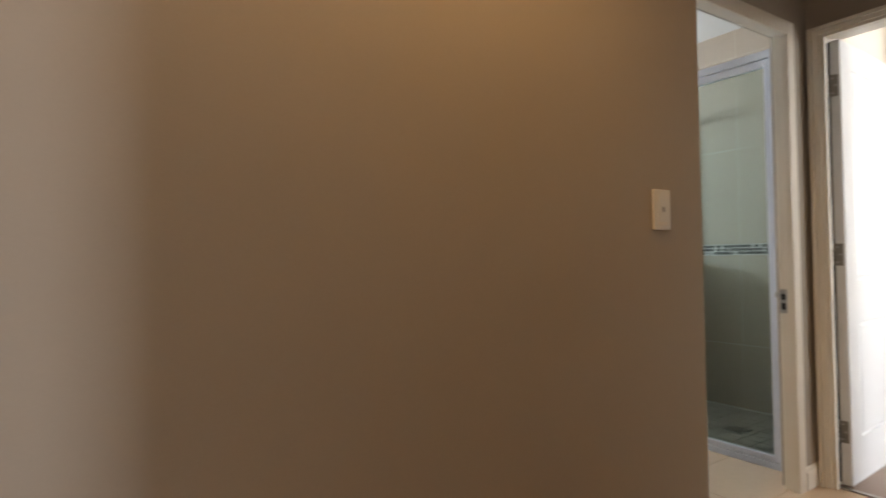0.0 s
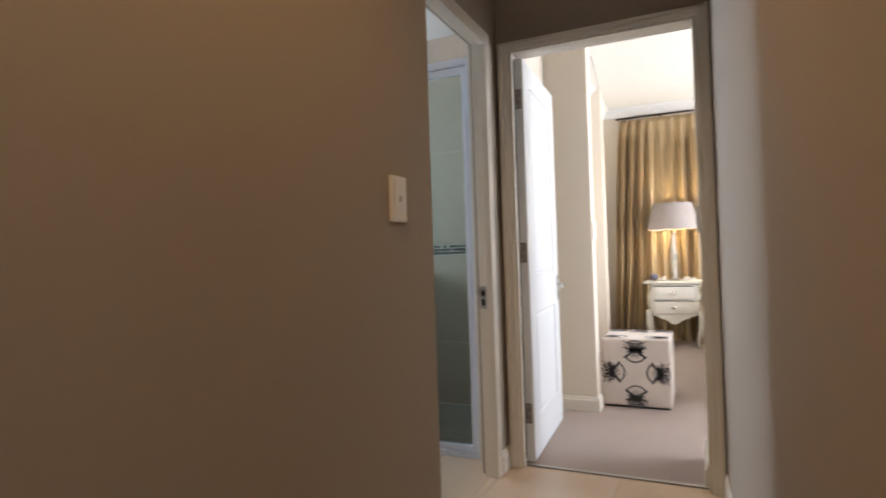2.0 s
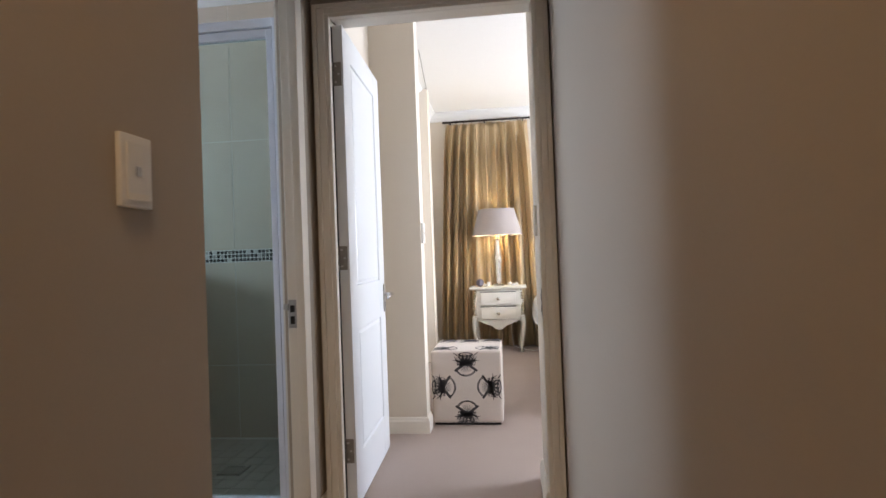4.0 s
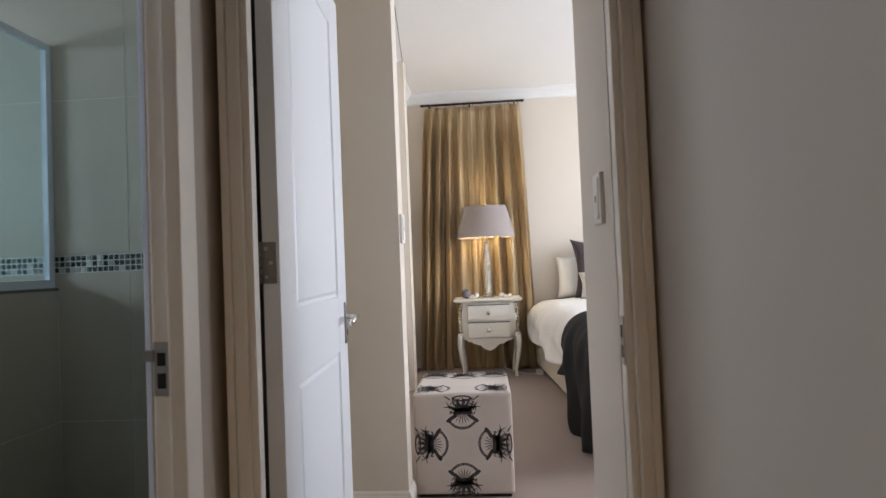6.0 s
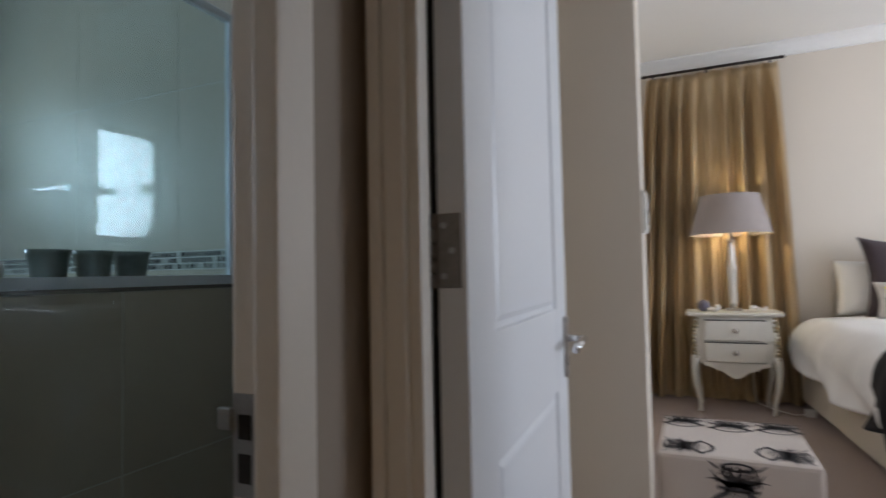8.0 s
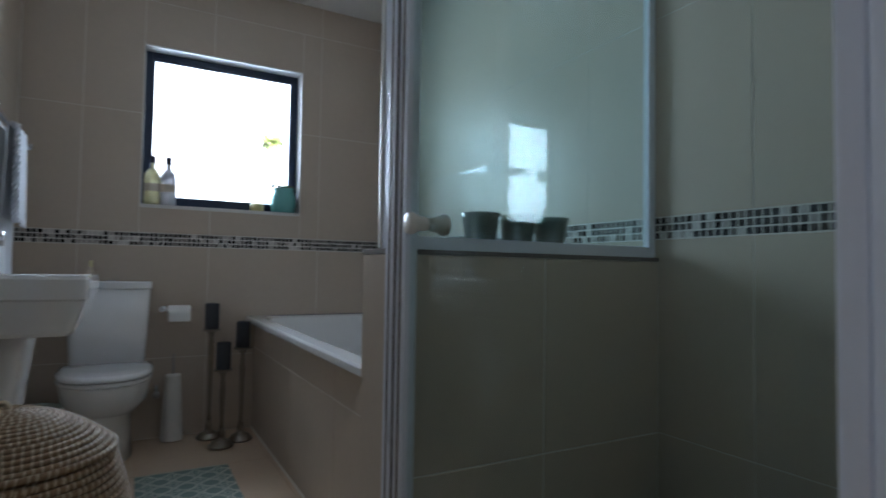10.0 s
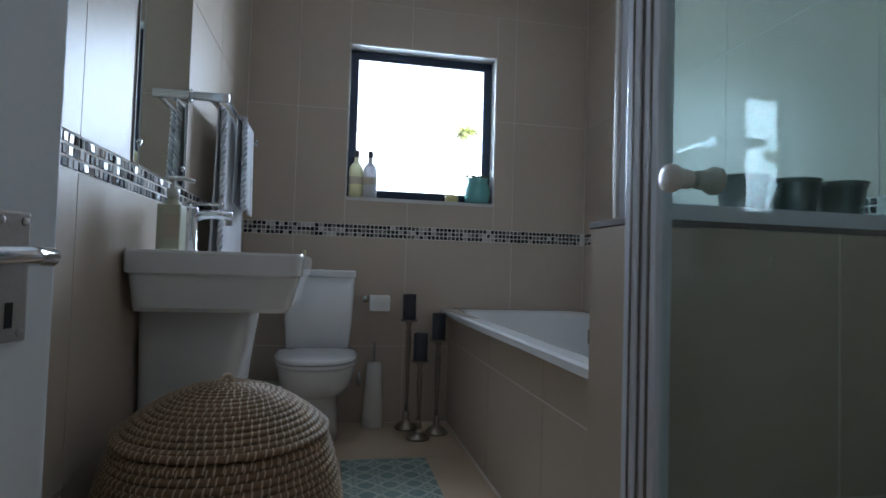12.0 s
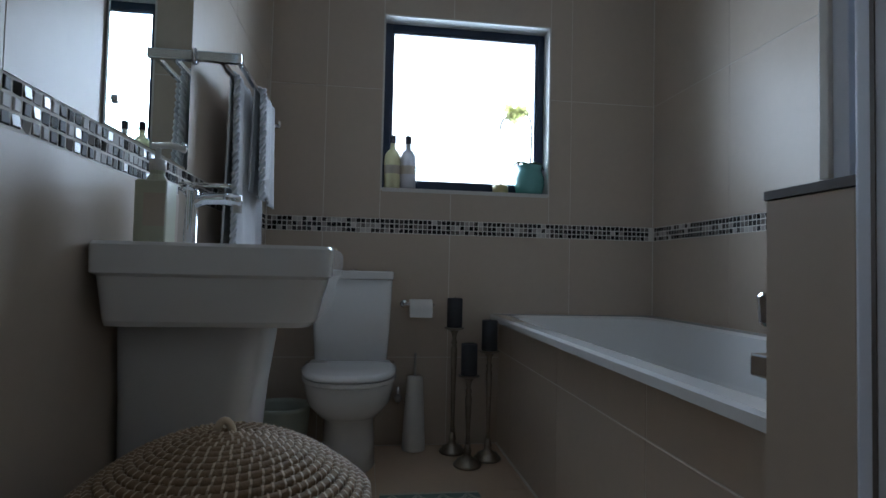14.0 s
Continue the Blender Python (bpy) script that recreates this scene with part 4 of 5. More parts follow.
for _m in (PETAL, PETALDULL):
    let_light_through(_m, 0.7)
let_light_through(LEAF, 0.3)
TOWEL = cloth_material("pale_grey_terry", (0.62, 0.63, 0.66), 220, 0.5, 0.95)
TOWEL2 = cloth_material("grey_blue_terry", (0.66, 0.67, 0.70), 220, 0.5, 0.95)
PAPER = material("tissue_paper", (0.78, 0.77, 0.75), 0.9, grain=0.04, bump=0.2)
CAPDARK = material("dark_edge_trim", (0.13, 0.11, 0.10), 0.4, bump=0.05)
BINGREEN = material("pale_green_bin", (0.38, 0.42, 0.36), 0.5, bump=0.1)
POTGLASS = material("patterned_pot", (0.13, 0.13, 0.105), 0.22, grain=0.55, grain_scale=60, stain=0.5, stain_scale=28, bump=0.2)
MATBASE = cloth_material("teal_mat", (0.20, 0.29, 0.26), 120, 0.2, 0.95)
MATLINE = cloth_material("mat_line", (0.62, 0.66, 0.58), 120, 0.2, 0.95)

for _m in (LOTION_Y, LOTION_G, YELLOWPOT, SOAP):
    _m.node_tree.nodes["Principled BSDF"].inputs["Transmission Weight"].default_value = 0.12
    _m.node_tree.nodes["Principled BSDF"].inputs["Roughness"].default_value = 0.35

# window_1: dark aluminium frame in a light reveal
win = structure("window_1", boxes(((WX0 + 0.001, 4.795, WZ0 + 0.001), (WX0 + 0.045, 4.845, WZ1 - 0.001)), ((WX1 - 0.045, 4.795, WZ0 + 0.001), (WX1 - 0.001, 4.845, WZ1 - 0.001)),
                                  ((WX0 + 0.045, 4.795, WZ0 + 0.001), (WX1 - 0.045, 4.845, WZ0 + 0.045)), ((WX0 + 0.045, 4.795, WZ1 - 0.045), (WX1 - 0.045, 4.845, WZ1 - 0.001)), bevel=0.003),
                NAVY, "square window with dark blue aluminium frame", "window")
part("pane", box((WX0 + 0.045, 4.815, WZ0 + 0.045), (WX1 - 0.045, 4.821, WZ1 - 0.045)), PANE, win).visible_shadow = False
part("glazing_bead", boxes(((WX0 + 0.045, 4.80, WZ0 + 0.045), (WX0 + 0.057, 4.815, WZ1 - 0.045)), ((WX1 - 0.057, 4.80, WZ0 + 0.045), (WX1 - 0.045, 4.815, WZ1 - 0.045)),
                           ((WX0 + 0.057, 4.80, WZ0 + 0.045), (WX1 - 0.057, 4.815, WZ0 + 0.057)), ((WX0 + 0.057, 4.80, WZ1 - 0.057), (WX1 - 0.057, 4.815, WZ1 - 0.045))), NAVY, win)
REVEAL = material("reveal_tile", (0.66, 0.65, 0.62), 0.3, grain=0.03, stain=0.03, bump=0.02)
structure("window_sill", boxes(((WX0 + 0.008, 4.698, WZ0 - 0.02), (WX1 - 0.008, 4.795, WZ0)), ((WX0, 4.698, WZ0 - 0.008), (WX0 + 0.008, 4.795, WZ1)), ((WX1 - 0.008, 4.698, WZ0 - 0.008), (WX1, 4.795, WZ1)),
                               ((WX0 + 0.008, 4.698, WZ1 - 0.008), (WX1 - 0.008, 4.795, WZ1)), bevel=0.002), REVEAL, "pale tiled window reveal and sill", "window sill")
SILL = WZ0

# things on the sill


def squeeze_bottle(name, label, x, y, mat, h=0.285):
    t = thing(name, (x, y, SILL), label, "bottle", "bottles on the sill")
    part("body", lathe([(0.038, 0.002), (0.042, 0.008), (0.042, 0.150), (0.038, 0.176), (0.025, 0.197), (0.014, 0.206), (0.012, 0.238)], (x, y, SILL), 24), mat, t, smooth=True)
    part("label", lathe([(0.0425, 0.075), (0.0425, 0.118)], (x, y, SILL), 24, cap=False), LABEL, t, smooth=True)
    part("cap", lathe([(0.0155, 0.235), (0.0155, 0.272), (0.013, 0.276)], (x, y, SILL), 18), DARKCAP, t)
    return t


squeeze_bottle("lotion_bottle", "pale yellow lotion bottle with dark cap on the sill", 2.508, 4.745, LOTION_Y)
squeeze_bottle("lotion_bottle", "pale grey lotion bottle with dark cap on the sill", 2.588, 4.745, LOTION_G)
dif = thing("reed_diffuser", (3.078, 4.74, SILL), "small pale yellow reed diffuser on the sill", "diffuser")
part("jar", lathe([(0.037, 0.0), (0.041, 0.004), (0.041, 0.038), (0.034, 0.043), (0.030, 0.040), (0.030, 0.03)], (3.078, 4.74, SILL), 24), YELLOWPOT, dif, smooth=True)
for k, (dx, dy) in enumerate(((-0.022, 0.0), (0.006, 0.01), (0.024, -0.004), (0.0, -0.012))):
    part("reed", tube([(3.078, 4.74, SILL + 0.01), (3.078 + dx, 4.74 + dy, SILL + 0.13 + 0.012 * k)], 0.0018, 5), WICKER, dif)
orc = thing("orchid", (3.235, 4.742, SILL), "potted orchid with sparse flowers in a teal glazed pot", "potted plant")
part("pot", lathe([(0.060, 0.0), (0.070, 0.008), (0.078, 0.045), (0.078, 0.085), (0.066, 0.118), (0.060, 0.124), (0.064, 0.146), (0.066, 0.152), (0.060, 0.152), (0.056, 0.13)], (3.235, 4.742, SILL), 32), TEAL, orc, "teal glazed pot", smooth=True)
part("soil", lathe([(0.056, 0.135), (0.02, 0.14)], (3.235, 4.742, SILL), 20), WICKER, orc)


def strap_leaf(a, L, droop):
    bm = bmesh.new()
    rows = []
    for k in range(8):
        s = k / 7
        r = 0.012 + L * s
        z = SILL + 0.145 + 0.030 * math.sin(math.pi * 0.8 * s) - droop * s * s
        w = 0.020 * math.sin(math.pi * (0.12 + 0.88 * s)) + 0.001
        cx, cy = 3.235 + r * math.cos(a), 4.742 + r * math.sin(a) * 0.45
        rows.append([bm.verts.new((cx - w * math.sin(a), cy + w * math.cos(a) * 0.6, z + 0.006)), bm.verts.new((cx, cy, z)), bm.verts.new((cx + w * math.sin(a), cy - w * math.cos(a) * 0.6, z + 0.006))])
    for p, q in zip(rows, rows[1:]):
        for i in range(2):
            bm.faces.new((p[i], p[i + 1], q[i + 1], q[i]))
    bmesh.ops.solidify(bm, geom=bm.faces[:], thickness=0.002)
    return bm


for a, L, dr in ((0.3, 0.075, 0.03), (2.7, 0.085, 0.02), (3.5, 0.07, 0.03), (5.6, 0.07, 0.025), (1.5, 0.06, 0.01)):
    part("leaf", strap_leaf(a, L, dr), LEAF, orc, smooth=True)
stem = [(3.24, 4.742, SILL + 0.13), (3.243, 4.743, SILL + 0.24), (3.246, 4.744, SILL + 0.34), (3.238, 4.744, SILL + 0.40), (3.21, 4.743, SILL + 0.438), (3.17, 4.742, SILL + 0.445), (3.12, 4.742, SILL + 0.425), (3.08, 4.742, SILL + 0.38), (3.07, 4.742, SILL + 0.345)]
part("stem", tube(stem, 0.0034, 6), LEAF, orc, smooth=True)


def flower(at, r, mat, turn):
    bms = []
    for k in range(5):
        a = 2 * math.pi * k / 5 + turn
        bm = bmesh.new()
        bmesh.ops.create_uvsphere(bm, u_segments=8, v_segments=5, radius=1)
        place(bm, Matrix.Translation(at) @ Matrix.Rotation(a, 4, "Y") @ Matrix.Translation((0, 0, r * 0.62)) @ Matrix.Diagonal((r * 0.45, r * 0.12, r * 0.6, 1)))
        bms.append(bm)
    return joined(*bms)


rf = random.Random(3)
for (x, z), m_, r in (((3.158, 0.435), PETAL, 0.030), ((3.190, 0.442), PETAL, 0.034), ((3.122, 0.412), PETALDULL, 0.022), ((3.118, 0.452), PETAL, 0.028), ((3.148, 0.395), PETAL, 0.022)):
    part("flower", flower((x, 4.74, SILL + z), r, m_, rf.uniform(0, 1)), m_, orc, smooth=True)
for x, z in ((3.085, 0.395), (3.076, 0.37), (3.072, 0.345)):
    part("bud", lathe([(0.001, -0.008), (0.006, 0.0), (0.001, 0.009)], (x, 4.742, SILL + z), 8), PETALDULL, orc, smooth=True)

# basin on its semi-pedestal


def rounded_loft(sections, n=40, cap=True):
    """Sections (cx, cy, rx, ry, z, power): superellipses stacked and skinned."""
    bm = bmesh.new()
    rings = []
    for cx, cy, rx, ry, z, pw in sections:
        ring = []
        for i in range(n):
            a = 2 * math.pi * i / n
            c, s = math.cos(a), math.sin(a)
            ring.append(bm.verts.new((cx + rx * math.copysign(abs(c) ** (2 / pw), c), cy + ry * math.copysign(abs(s) ** (2 / pw), s), z)))
        rings.append(ring)
    for a, b in zip(rings, rings[1:]):
        for i in range(n):
            bm.faces.new((a[i], a[(i + 1) % n], b[(i + 1) % n], b[i]))
    if cap:
        bm.faces.new(list(reversed(rings[0])))
        bm.faces.new(rings[-1])
    bmesh.ops.recalc_face_normals(bm, faces=bm.faces)
    return bm


RIM = 0.914
bas = thing("washbasin", (2.11, 3.21, 0.0), "square-edged white ceramic washbasin on a semi-pedestal", "washbasin")
bx, by = 2.1125, 3.21
part("bowl", rounded_loft([(bx - 0.012, by, 0.185, 0.262, 0.762, 14), (bx - 0.008, by, 0.190, 0.268, 0.772, 14), (bx, by, 0.204, 0.282, RIM - 0.062, 16), (bx, by, 0.212, 0.290, RIM - 0.056, 18), (bx, by, 0.213, 0.291, RIM - 0.006, 18), (bx, by, 0.210, 0.288, RIM, 18),
                           (bx, by, 0.196, 0.274, RIM, 14), (bx + 0.02, by, 0.172, 0.264, RIM - 0.004, 10), (bx + 0.02, by, 0.160, 0.25, RIM - 0.07, 8), (bx + 0.02, by, 0.10, 0.16, RIM - 0.11, 5), (bx + 0.02, by, 0.02, 0.03, RIM - 0.118, 2)], 96), CERAMIC, bas, smooth=False)
part("pedestal", rounded_loft([(2.012, by, 0.114, 0.120, 0.06, 8), (2.018, by, 0.120, 0.130, 0.35, 8), (2.028, by, 0.130, 0.148, 0.60, 8), (2.038, by, 0.141, 0.168, 0.765, 8)], 40), CERAMIC, bas, smooth=True)
part("overflow_ring", lathe([(0.012, 0), (0.014, 0.003), (0.008, 0.004)], (0, 0, 0), 16, m=Matrix.Translation((1.985, by, RIM - 0.035)) @ Matrix.Rotation(radians(90), 4, "Y")), CHROME, bas)
tap = thing("basin_tap", (1.985, 3.21, RIM), "chrome single-lever basin mixer tap", "tap")
part("body", joined(lathe([(0.026, 0), (0.026, 0.006), (0.021, 0.010), (0.020, 0.105), (0.022, 0.125), (0.019, 0.135)], (1.985, 3.21, RIM), 24),
                    tube([(1.985, 3.21, RIM + 0.095), (2.02, 3.21, RIM + 0.112), (2.06, 3.21, RIM + 0.114), (2.10, 3.21, RIM + 0.108)], 0.014, 14)), CHROME, tap, smooth=True)
part("lever", joined(box((1.965, 3.195, RIM + 0.138), (2.075, 3.225, RIM + 0.147), 0.003), lathe([(0.018, 0.128), (0.018, 0.140)], (1.985, 3.21, RIM), 20)), CHROME, tap)
part("aerator", lathe([(0.010, 0.082), (0.010, 0.10)], (2.092, 3.21, RIM), 16), STEEL, tap)
sop = thing("soap_dispenser", (1.995, 2.985, RIM), "square glass soap bottle with white pump and paper label", "soap bottle")
part("bottle", joined(box((1.967, 2.957, RIM), (2.023, 3.013, RIM + 0.115), 0.006, 3), lathe([(0.022, 0.112), (0.013, 0.128), (0.013, 0.135)], (1.996, 2.985, RIM), 16)), SOAP, sop)
part("label", box((1.985, 2.9535, RIM + 0.03), (2.022, 2.9548, RIM + 0.09)), LABEL, sop)
part("pump", joined(lathe([(0.015, 0.135), (0.015, 0.155), (0.005, 0.158), (0.005, 0.178)], (1.996, 2.985, RIM), 14), tube([(1.985, 2.985, RIM + 0.182), (2.02, 2.985, RIM + 0.184), (2.045, 2.985, RIM + 0.176)], 0.006, 8)), PLASTIC, sop, smooth=True)

# mirror
mir = thing("mirror", (1.896, 3.22, 1.147), "frameless rectangular wall mirror above the basin", "mirror")
part("glass", box((1.8955, 2.985, 1.134), (1.9005, 3.465, 2.30), 0.001), MIRROR, mir)
part("edge", boxes(((1.8955, 2.981, 1.132), (1.8995, 2.985, 2.30)), ((1.8955, 3.465, 1.132), (1.8995, 3.469, 2.30))), CAPDARK, mir, "dark mirror edge")
for yy, zz in ((3.02, 1.19), (3.43, 1.19), (3.02, 2.26), (3.43, 2.26)):
    part("fixing", lathe([(0.009, 0), (0.009, 0.004), (0.004, 0.006)], (0, 0, 0), 14, m=Matrix.Translation((1.9005, yy, zz)) @ Matrix.Rotation(radians(90), 4, "Y")), CHROME, mir, smooth=True)

# towel rail with two bars, and towels
rail = thing("towel_rail", (1.9, 3.86, 1.457), "double-bar chrome towel rail on the tiled wall", "towel rail")
for yy in (3.50, 4.22):
    part("bracket", box((1.896, yy - 0.010, 1.443), (2.026, yy + 0.010, 1.471), 0.003), CHROME, rail)
    part("wall_plate", lathe([(0.024, 0), (0.024, 0.006), (0.018, 0.009)], (0, 0, 0), 20, m=Matrix.Translation((1.896, yy, 1.457)) @ Matrix.Rotation(radians(90), 4, "Y")), CHROME, rail, smooth=True)
for xx in (1.965, 2.014):
    part("bar", box((xx - 0.007, 3.51, 1.450), (xx + 0.007, 4.21, 1.464), 0.003), CHROME, rail)


def hung_towel(name, label, x, y0, y1, front, back, mat, seed, half=0.017):
    """A towel folded over a bar, two soft layers deep, with cable ribs and a gentle fall."""
    t = thing(name, (x, (y0 + y1) / 2, 1.48), label, "towel", "towels on the rail")
    rnd = random.Random(seed)
    ph = [rnd.uniform(0, 6.28) for _ in range(4)]
    bm = bmesh.new()
    ny, grid = 48, []
    top = 1.468
    for j in range(ny + 1):
        v = j / ny
        y = y0 + (y1 - y0) * v
        row = []
        zf = front + 0.008 * math.sin(5 * v + ph[0])
        pth = [(half, zf + (top - zf) * k / 26) for k in range(27)]
        pth += [(half * math.cos(a), top + half * 0.7 * math.sin(a)) for a in [math.pi * k / 6 for k in range(1, 6)]]
        pth += [(-half, top - (top - back) * k / 26) for k in range(27)]
        for dx, z in pth:
            low = max(0.0, (top - z) / 0.6)
            sway = 0.010 * low * math.sin(7 * v + ph[1]) + 0.004 * math.sin(23 * v + ph[2])
            cable = 0.0012 * math.sin(z * 190 + (3.0 if dx > 0 else 0)) * math.exp(-((v - 0.15) / 0.07) ** 2) + 0.0012 * math.sin(z * 120) * math.sin(y * 120)
            s = max(-1.0, min(1.0, dx / half))
            row.append(bm.verts.new((x + dx + s * (sway + cable) + s * 0.016 * low, y + 0.012 * low * math.sin(4 * z + ph[3]), z)))
        grid.append(row)
    for a, b in zip(grid, grid[1:]):
        for k in range(len(a) - 1):
            bm.faces.new((a[k], a[k + 1], b[k + 1], b[k]))
    edge = [v.co.copy() for v in grid[0][:27]]
    bmesh.ops.recalc_face_normals(bm, faces=bm.faces)
    bmesh.ops.solidify(bm, geom=bm.faces[:], thickness=0.006)
    cloth = part("cloth", bm, mat, t, smooth=True)
    for side in (0.0, math.pi):
        strand = []
        for a, b in zip(edge, edge[1:]):
            for k in range(4):
                c = a.lerp(b, k / 4)
                turn = 150 * c.z + side
                strand.append((c.x + 0.004 + 0.0065 * math.cos(turn), c.y - 0.003 + 0.0065 * math.sin(turn), c.z))
        part("braided_edge", tube(strand, 0.0062, 6), mat, cloth, smooth=True)
    return t


hung_towel("bath_towel", "long pale grey cable-pattern bath towel over the inner bar", 1.965, 3.66, 4.08, 0.80, 0.84, TOWEL2, 1, 0.014)
hung_towel("hand_towel", "short white cable-pattern hand towel over the outer bar", 2.016, 3.79, 4.06, 1.10, 1.12, TOWEL, 2, 0.012)

# toilet
TX, TYW = 2.33, 4.695
wc = thing("toilet", (TX, 4.40, 0.0), "white close-coupled toilet with the lid down", "toilet")
part("cistern", rounded_loft([(TX, 4.59, 0.165, 0.10, 0.42, 9), (TX, 4.588, 0.176, 0.104, 0.60, 10), (TX, 4.586, 0.184, 0.106, 0.826, 12)], 48), CERAMIC, wc, smooth=True)
part("cistern_lid", rounded_loft([(TX, 4.584, 0.186, 0.108, 0.828, 12), (TX, 4.584, 0.190, 0.110, 0.832, 12), (TX, 4.584, 0.190, 0.110, 0.860, 12), (TX, 4.584, 0.186, 0.106, 0.866, 12)], 48), CERAMIC, wc)
part("flush_button", lathe([(0.022, 0), (0.022, 0.004), (0.018, 0.006)], (TX, 4.585, 0.866), 20), CHROME, wc, smooth=True)


def dee(rx, yb, yf, z, n=36):
    """A D-shaped ring: straight at the back, round in front."""
    pts = []
    yc = yb - rx * 0.55
    for i in range(n + 1):
        a = math.pi + math.pi * i / n
        pts.append((TX + rx * math.copysign(abs(math.cos(a)) ** 0.72, math.cos(a)), yc + (yc - yf) * math.copysign(abs(math.sin(a)) ** 0.8, math.sin(a)), z))
    pts += [(TX + rx * 0.99, yb, z), (TX - rx * 0.99, yb, z)]
    return pts


def skin(rings):
    bm = bmesh.new()
    R = [[bm.verts.new(p) for p in r] for r in rings]
    n = len(R[0])
    for a, b in zip(R, R[1:]):
        for i in range(n):
            bm.faces.new((a[i], a[(i + 1) % n], b[(i + 1) % n], b[i]))
    bm.faces.new(list(reversed(R[0])))
    bm.faces.new(R[-1])
    bmesh.ops.recalc_face_normals(bm, faces=bm.faces)
    return bm


part("bowl", skin([dee(0.125, 4.62, 4.30, 0.002), dee(0.118, 4.62, 4.315, 0.10), dee(0.118, 4.62, 4.31, 0.22), dee(0.150, 4.60, 4.20, 0.255), dee(0.185, 4.58, 4.13, 0.31), dee(0.196, 4.56, 4.105, 0.395), dee(0.19, 4.56, 4.11, 0.404)]), CERAMIC, wc, smooth=True)
part("seat", skin([dee(0.198, 4.52, 4.095, 0.406), dee(0.203, 4.52, 4.088, 0.410), dee(0.203, 4.52, 4.088, 0.422), dee(0.199, 4.52, 4.093, 0.425)]), CERAMIC, wc)
part("lid", skin([dee(0.199, 4.52, 4.094, 0.428), dee(0.204, 4.52, 4.086, 0.432), dee(0.203, 4.52, 4.088, 0.446), dee(0.18, 4.51, 4.12, 0.455), dee(0.10, 4.45, 4.22, 0.458)]), CERAMIC, wc, smooth=True)
for sx in (-0.08, 0.08):
    part("seat_hinge", tube([(TX + sx - 0.02, 4.505, 0.452), (TX + sx + 0.02, 4.505, 0.452)], 0.011, 12), CHROME, wc, smooth=True)
vlv = thing("stop_valve", (2.56, 4.69, 0.25), "small chrome stop valve by the toilet", "valve")
part("body", joined(tube([(2.56, 4.699, 0.25), (2.56, 4.63, 0.25)], 0.011, 12), tube([(2.56, 4.65, 0.22), (2.56, 4.65, 0.30)], 0.008, 10)), CHROME, vlv, smooth=True)
part("knob", lathe([(0.018, 0), (0.02, 0.008), (0.016, 0.022)], (0, 0, 0), 14, m=Matrix.Translation((2.56, 4.632, 0.25)) @ Matrix.Rotation(radians(90), 4, "X")), STEEL, vlv, smooth=True)
oil = thing("room_spray", (2.24, 4.60, 0.866), "small amber room spray bottle on the cistern", "bottle")
part("bottle", lathe([(0.013, 0), (0.014, 0.05), (0.008, 0.062), (0.008, 0.070)], (2.24, 4.60, 0.866), 16), LABEL, oil, smooth=True)
part("cap", lathe([(0.009, 0.07), (0.009, 0.10), (0.007, 0.103)], (2.24, 4.60, 0.866), 14), LOTION_Y, oil, smooth=True)
rollh = thing("toilet_roll_holder", (2.64, 4.64, 0.70), "toilet roll on a chrome wall holder", "toilet roll")
part("arm", joined(tube([(2.583, 4.70, 0.705), (2.583, 4.635, 0.705), (2.60, 4.63, 0.705), (2.73, 4.63, 0.705)], 0.006, 10), lathe([(0.02, 0), (0.02, 0.006)], (0, 0, 0), 18, m=Matrix.Translation((2.583, 4.698, 0.705)) @ Matrix.Rotation(radians(90), 4, "X"))), CHROME, rollh, smooth=True)
part("roll", joined(tube([(2.605, 4.63, 0.69), (2.715, 4.63, 0.69)], 0.042, 24), box((2.605, 4.5875, 0.645), (2.715, 4.589, 0.69))), PAPER, rollh)
br = thing("toilet_brush", (2.64, 4.63, 0.0), "tall tapered white toilet brush holder on the floor", "toilet brush")
part("holder", lathe([(0.056, 0.0), (0.057, 0.01), (0.052, 0.12), (0.040, 0.34), (0.038, 0.352), (0.014, 0.356)], (2.64, 4.63, 0.002), 28), PLASTIC, br, smooth=True)
part("handle", lathe([(0.007, 0.35), (0.006, 0.46), (0.008, 0.465)], (2.64, 4.63, 0.002), 12), STEEL, br, smooth=True)
bn = thing("waste_bin", (2.04, 4.42, 0.0), "small pale green waste bin between basin and toilet", "bin")
part("bucket", lathe([(0.10, 0.0), (0.105, 0.01), (0.126, 0.255), (0.132, 0.272), (0.124, 0.274), (0.118, 0.255), (0.09, 0.02), (0.01, 0.015)], (2.035, 4.42, 0.002), 32, cap=True), BINGREEN, bn, smooth=True)


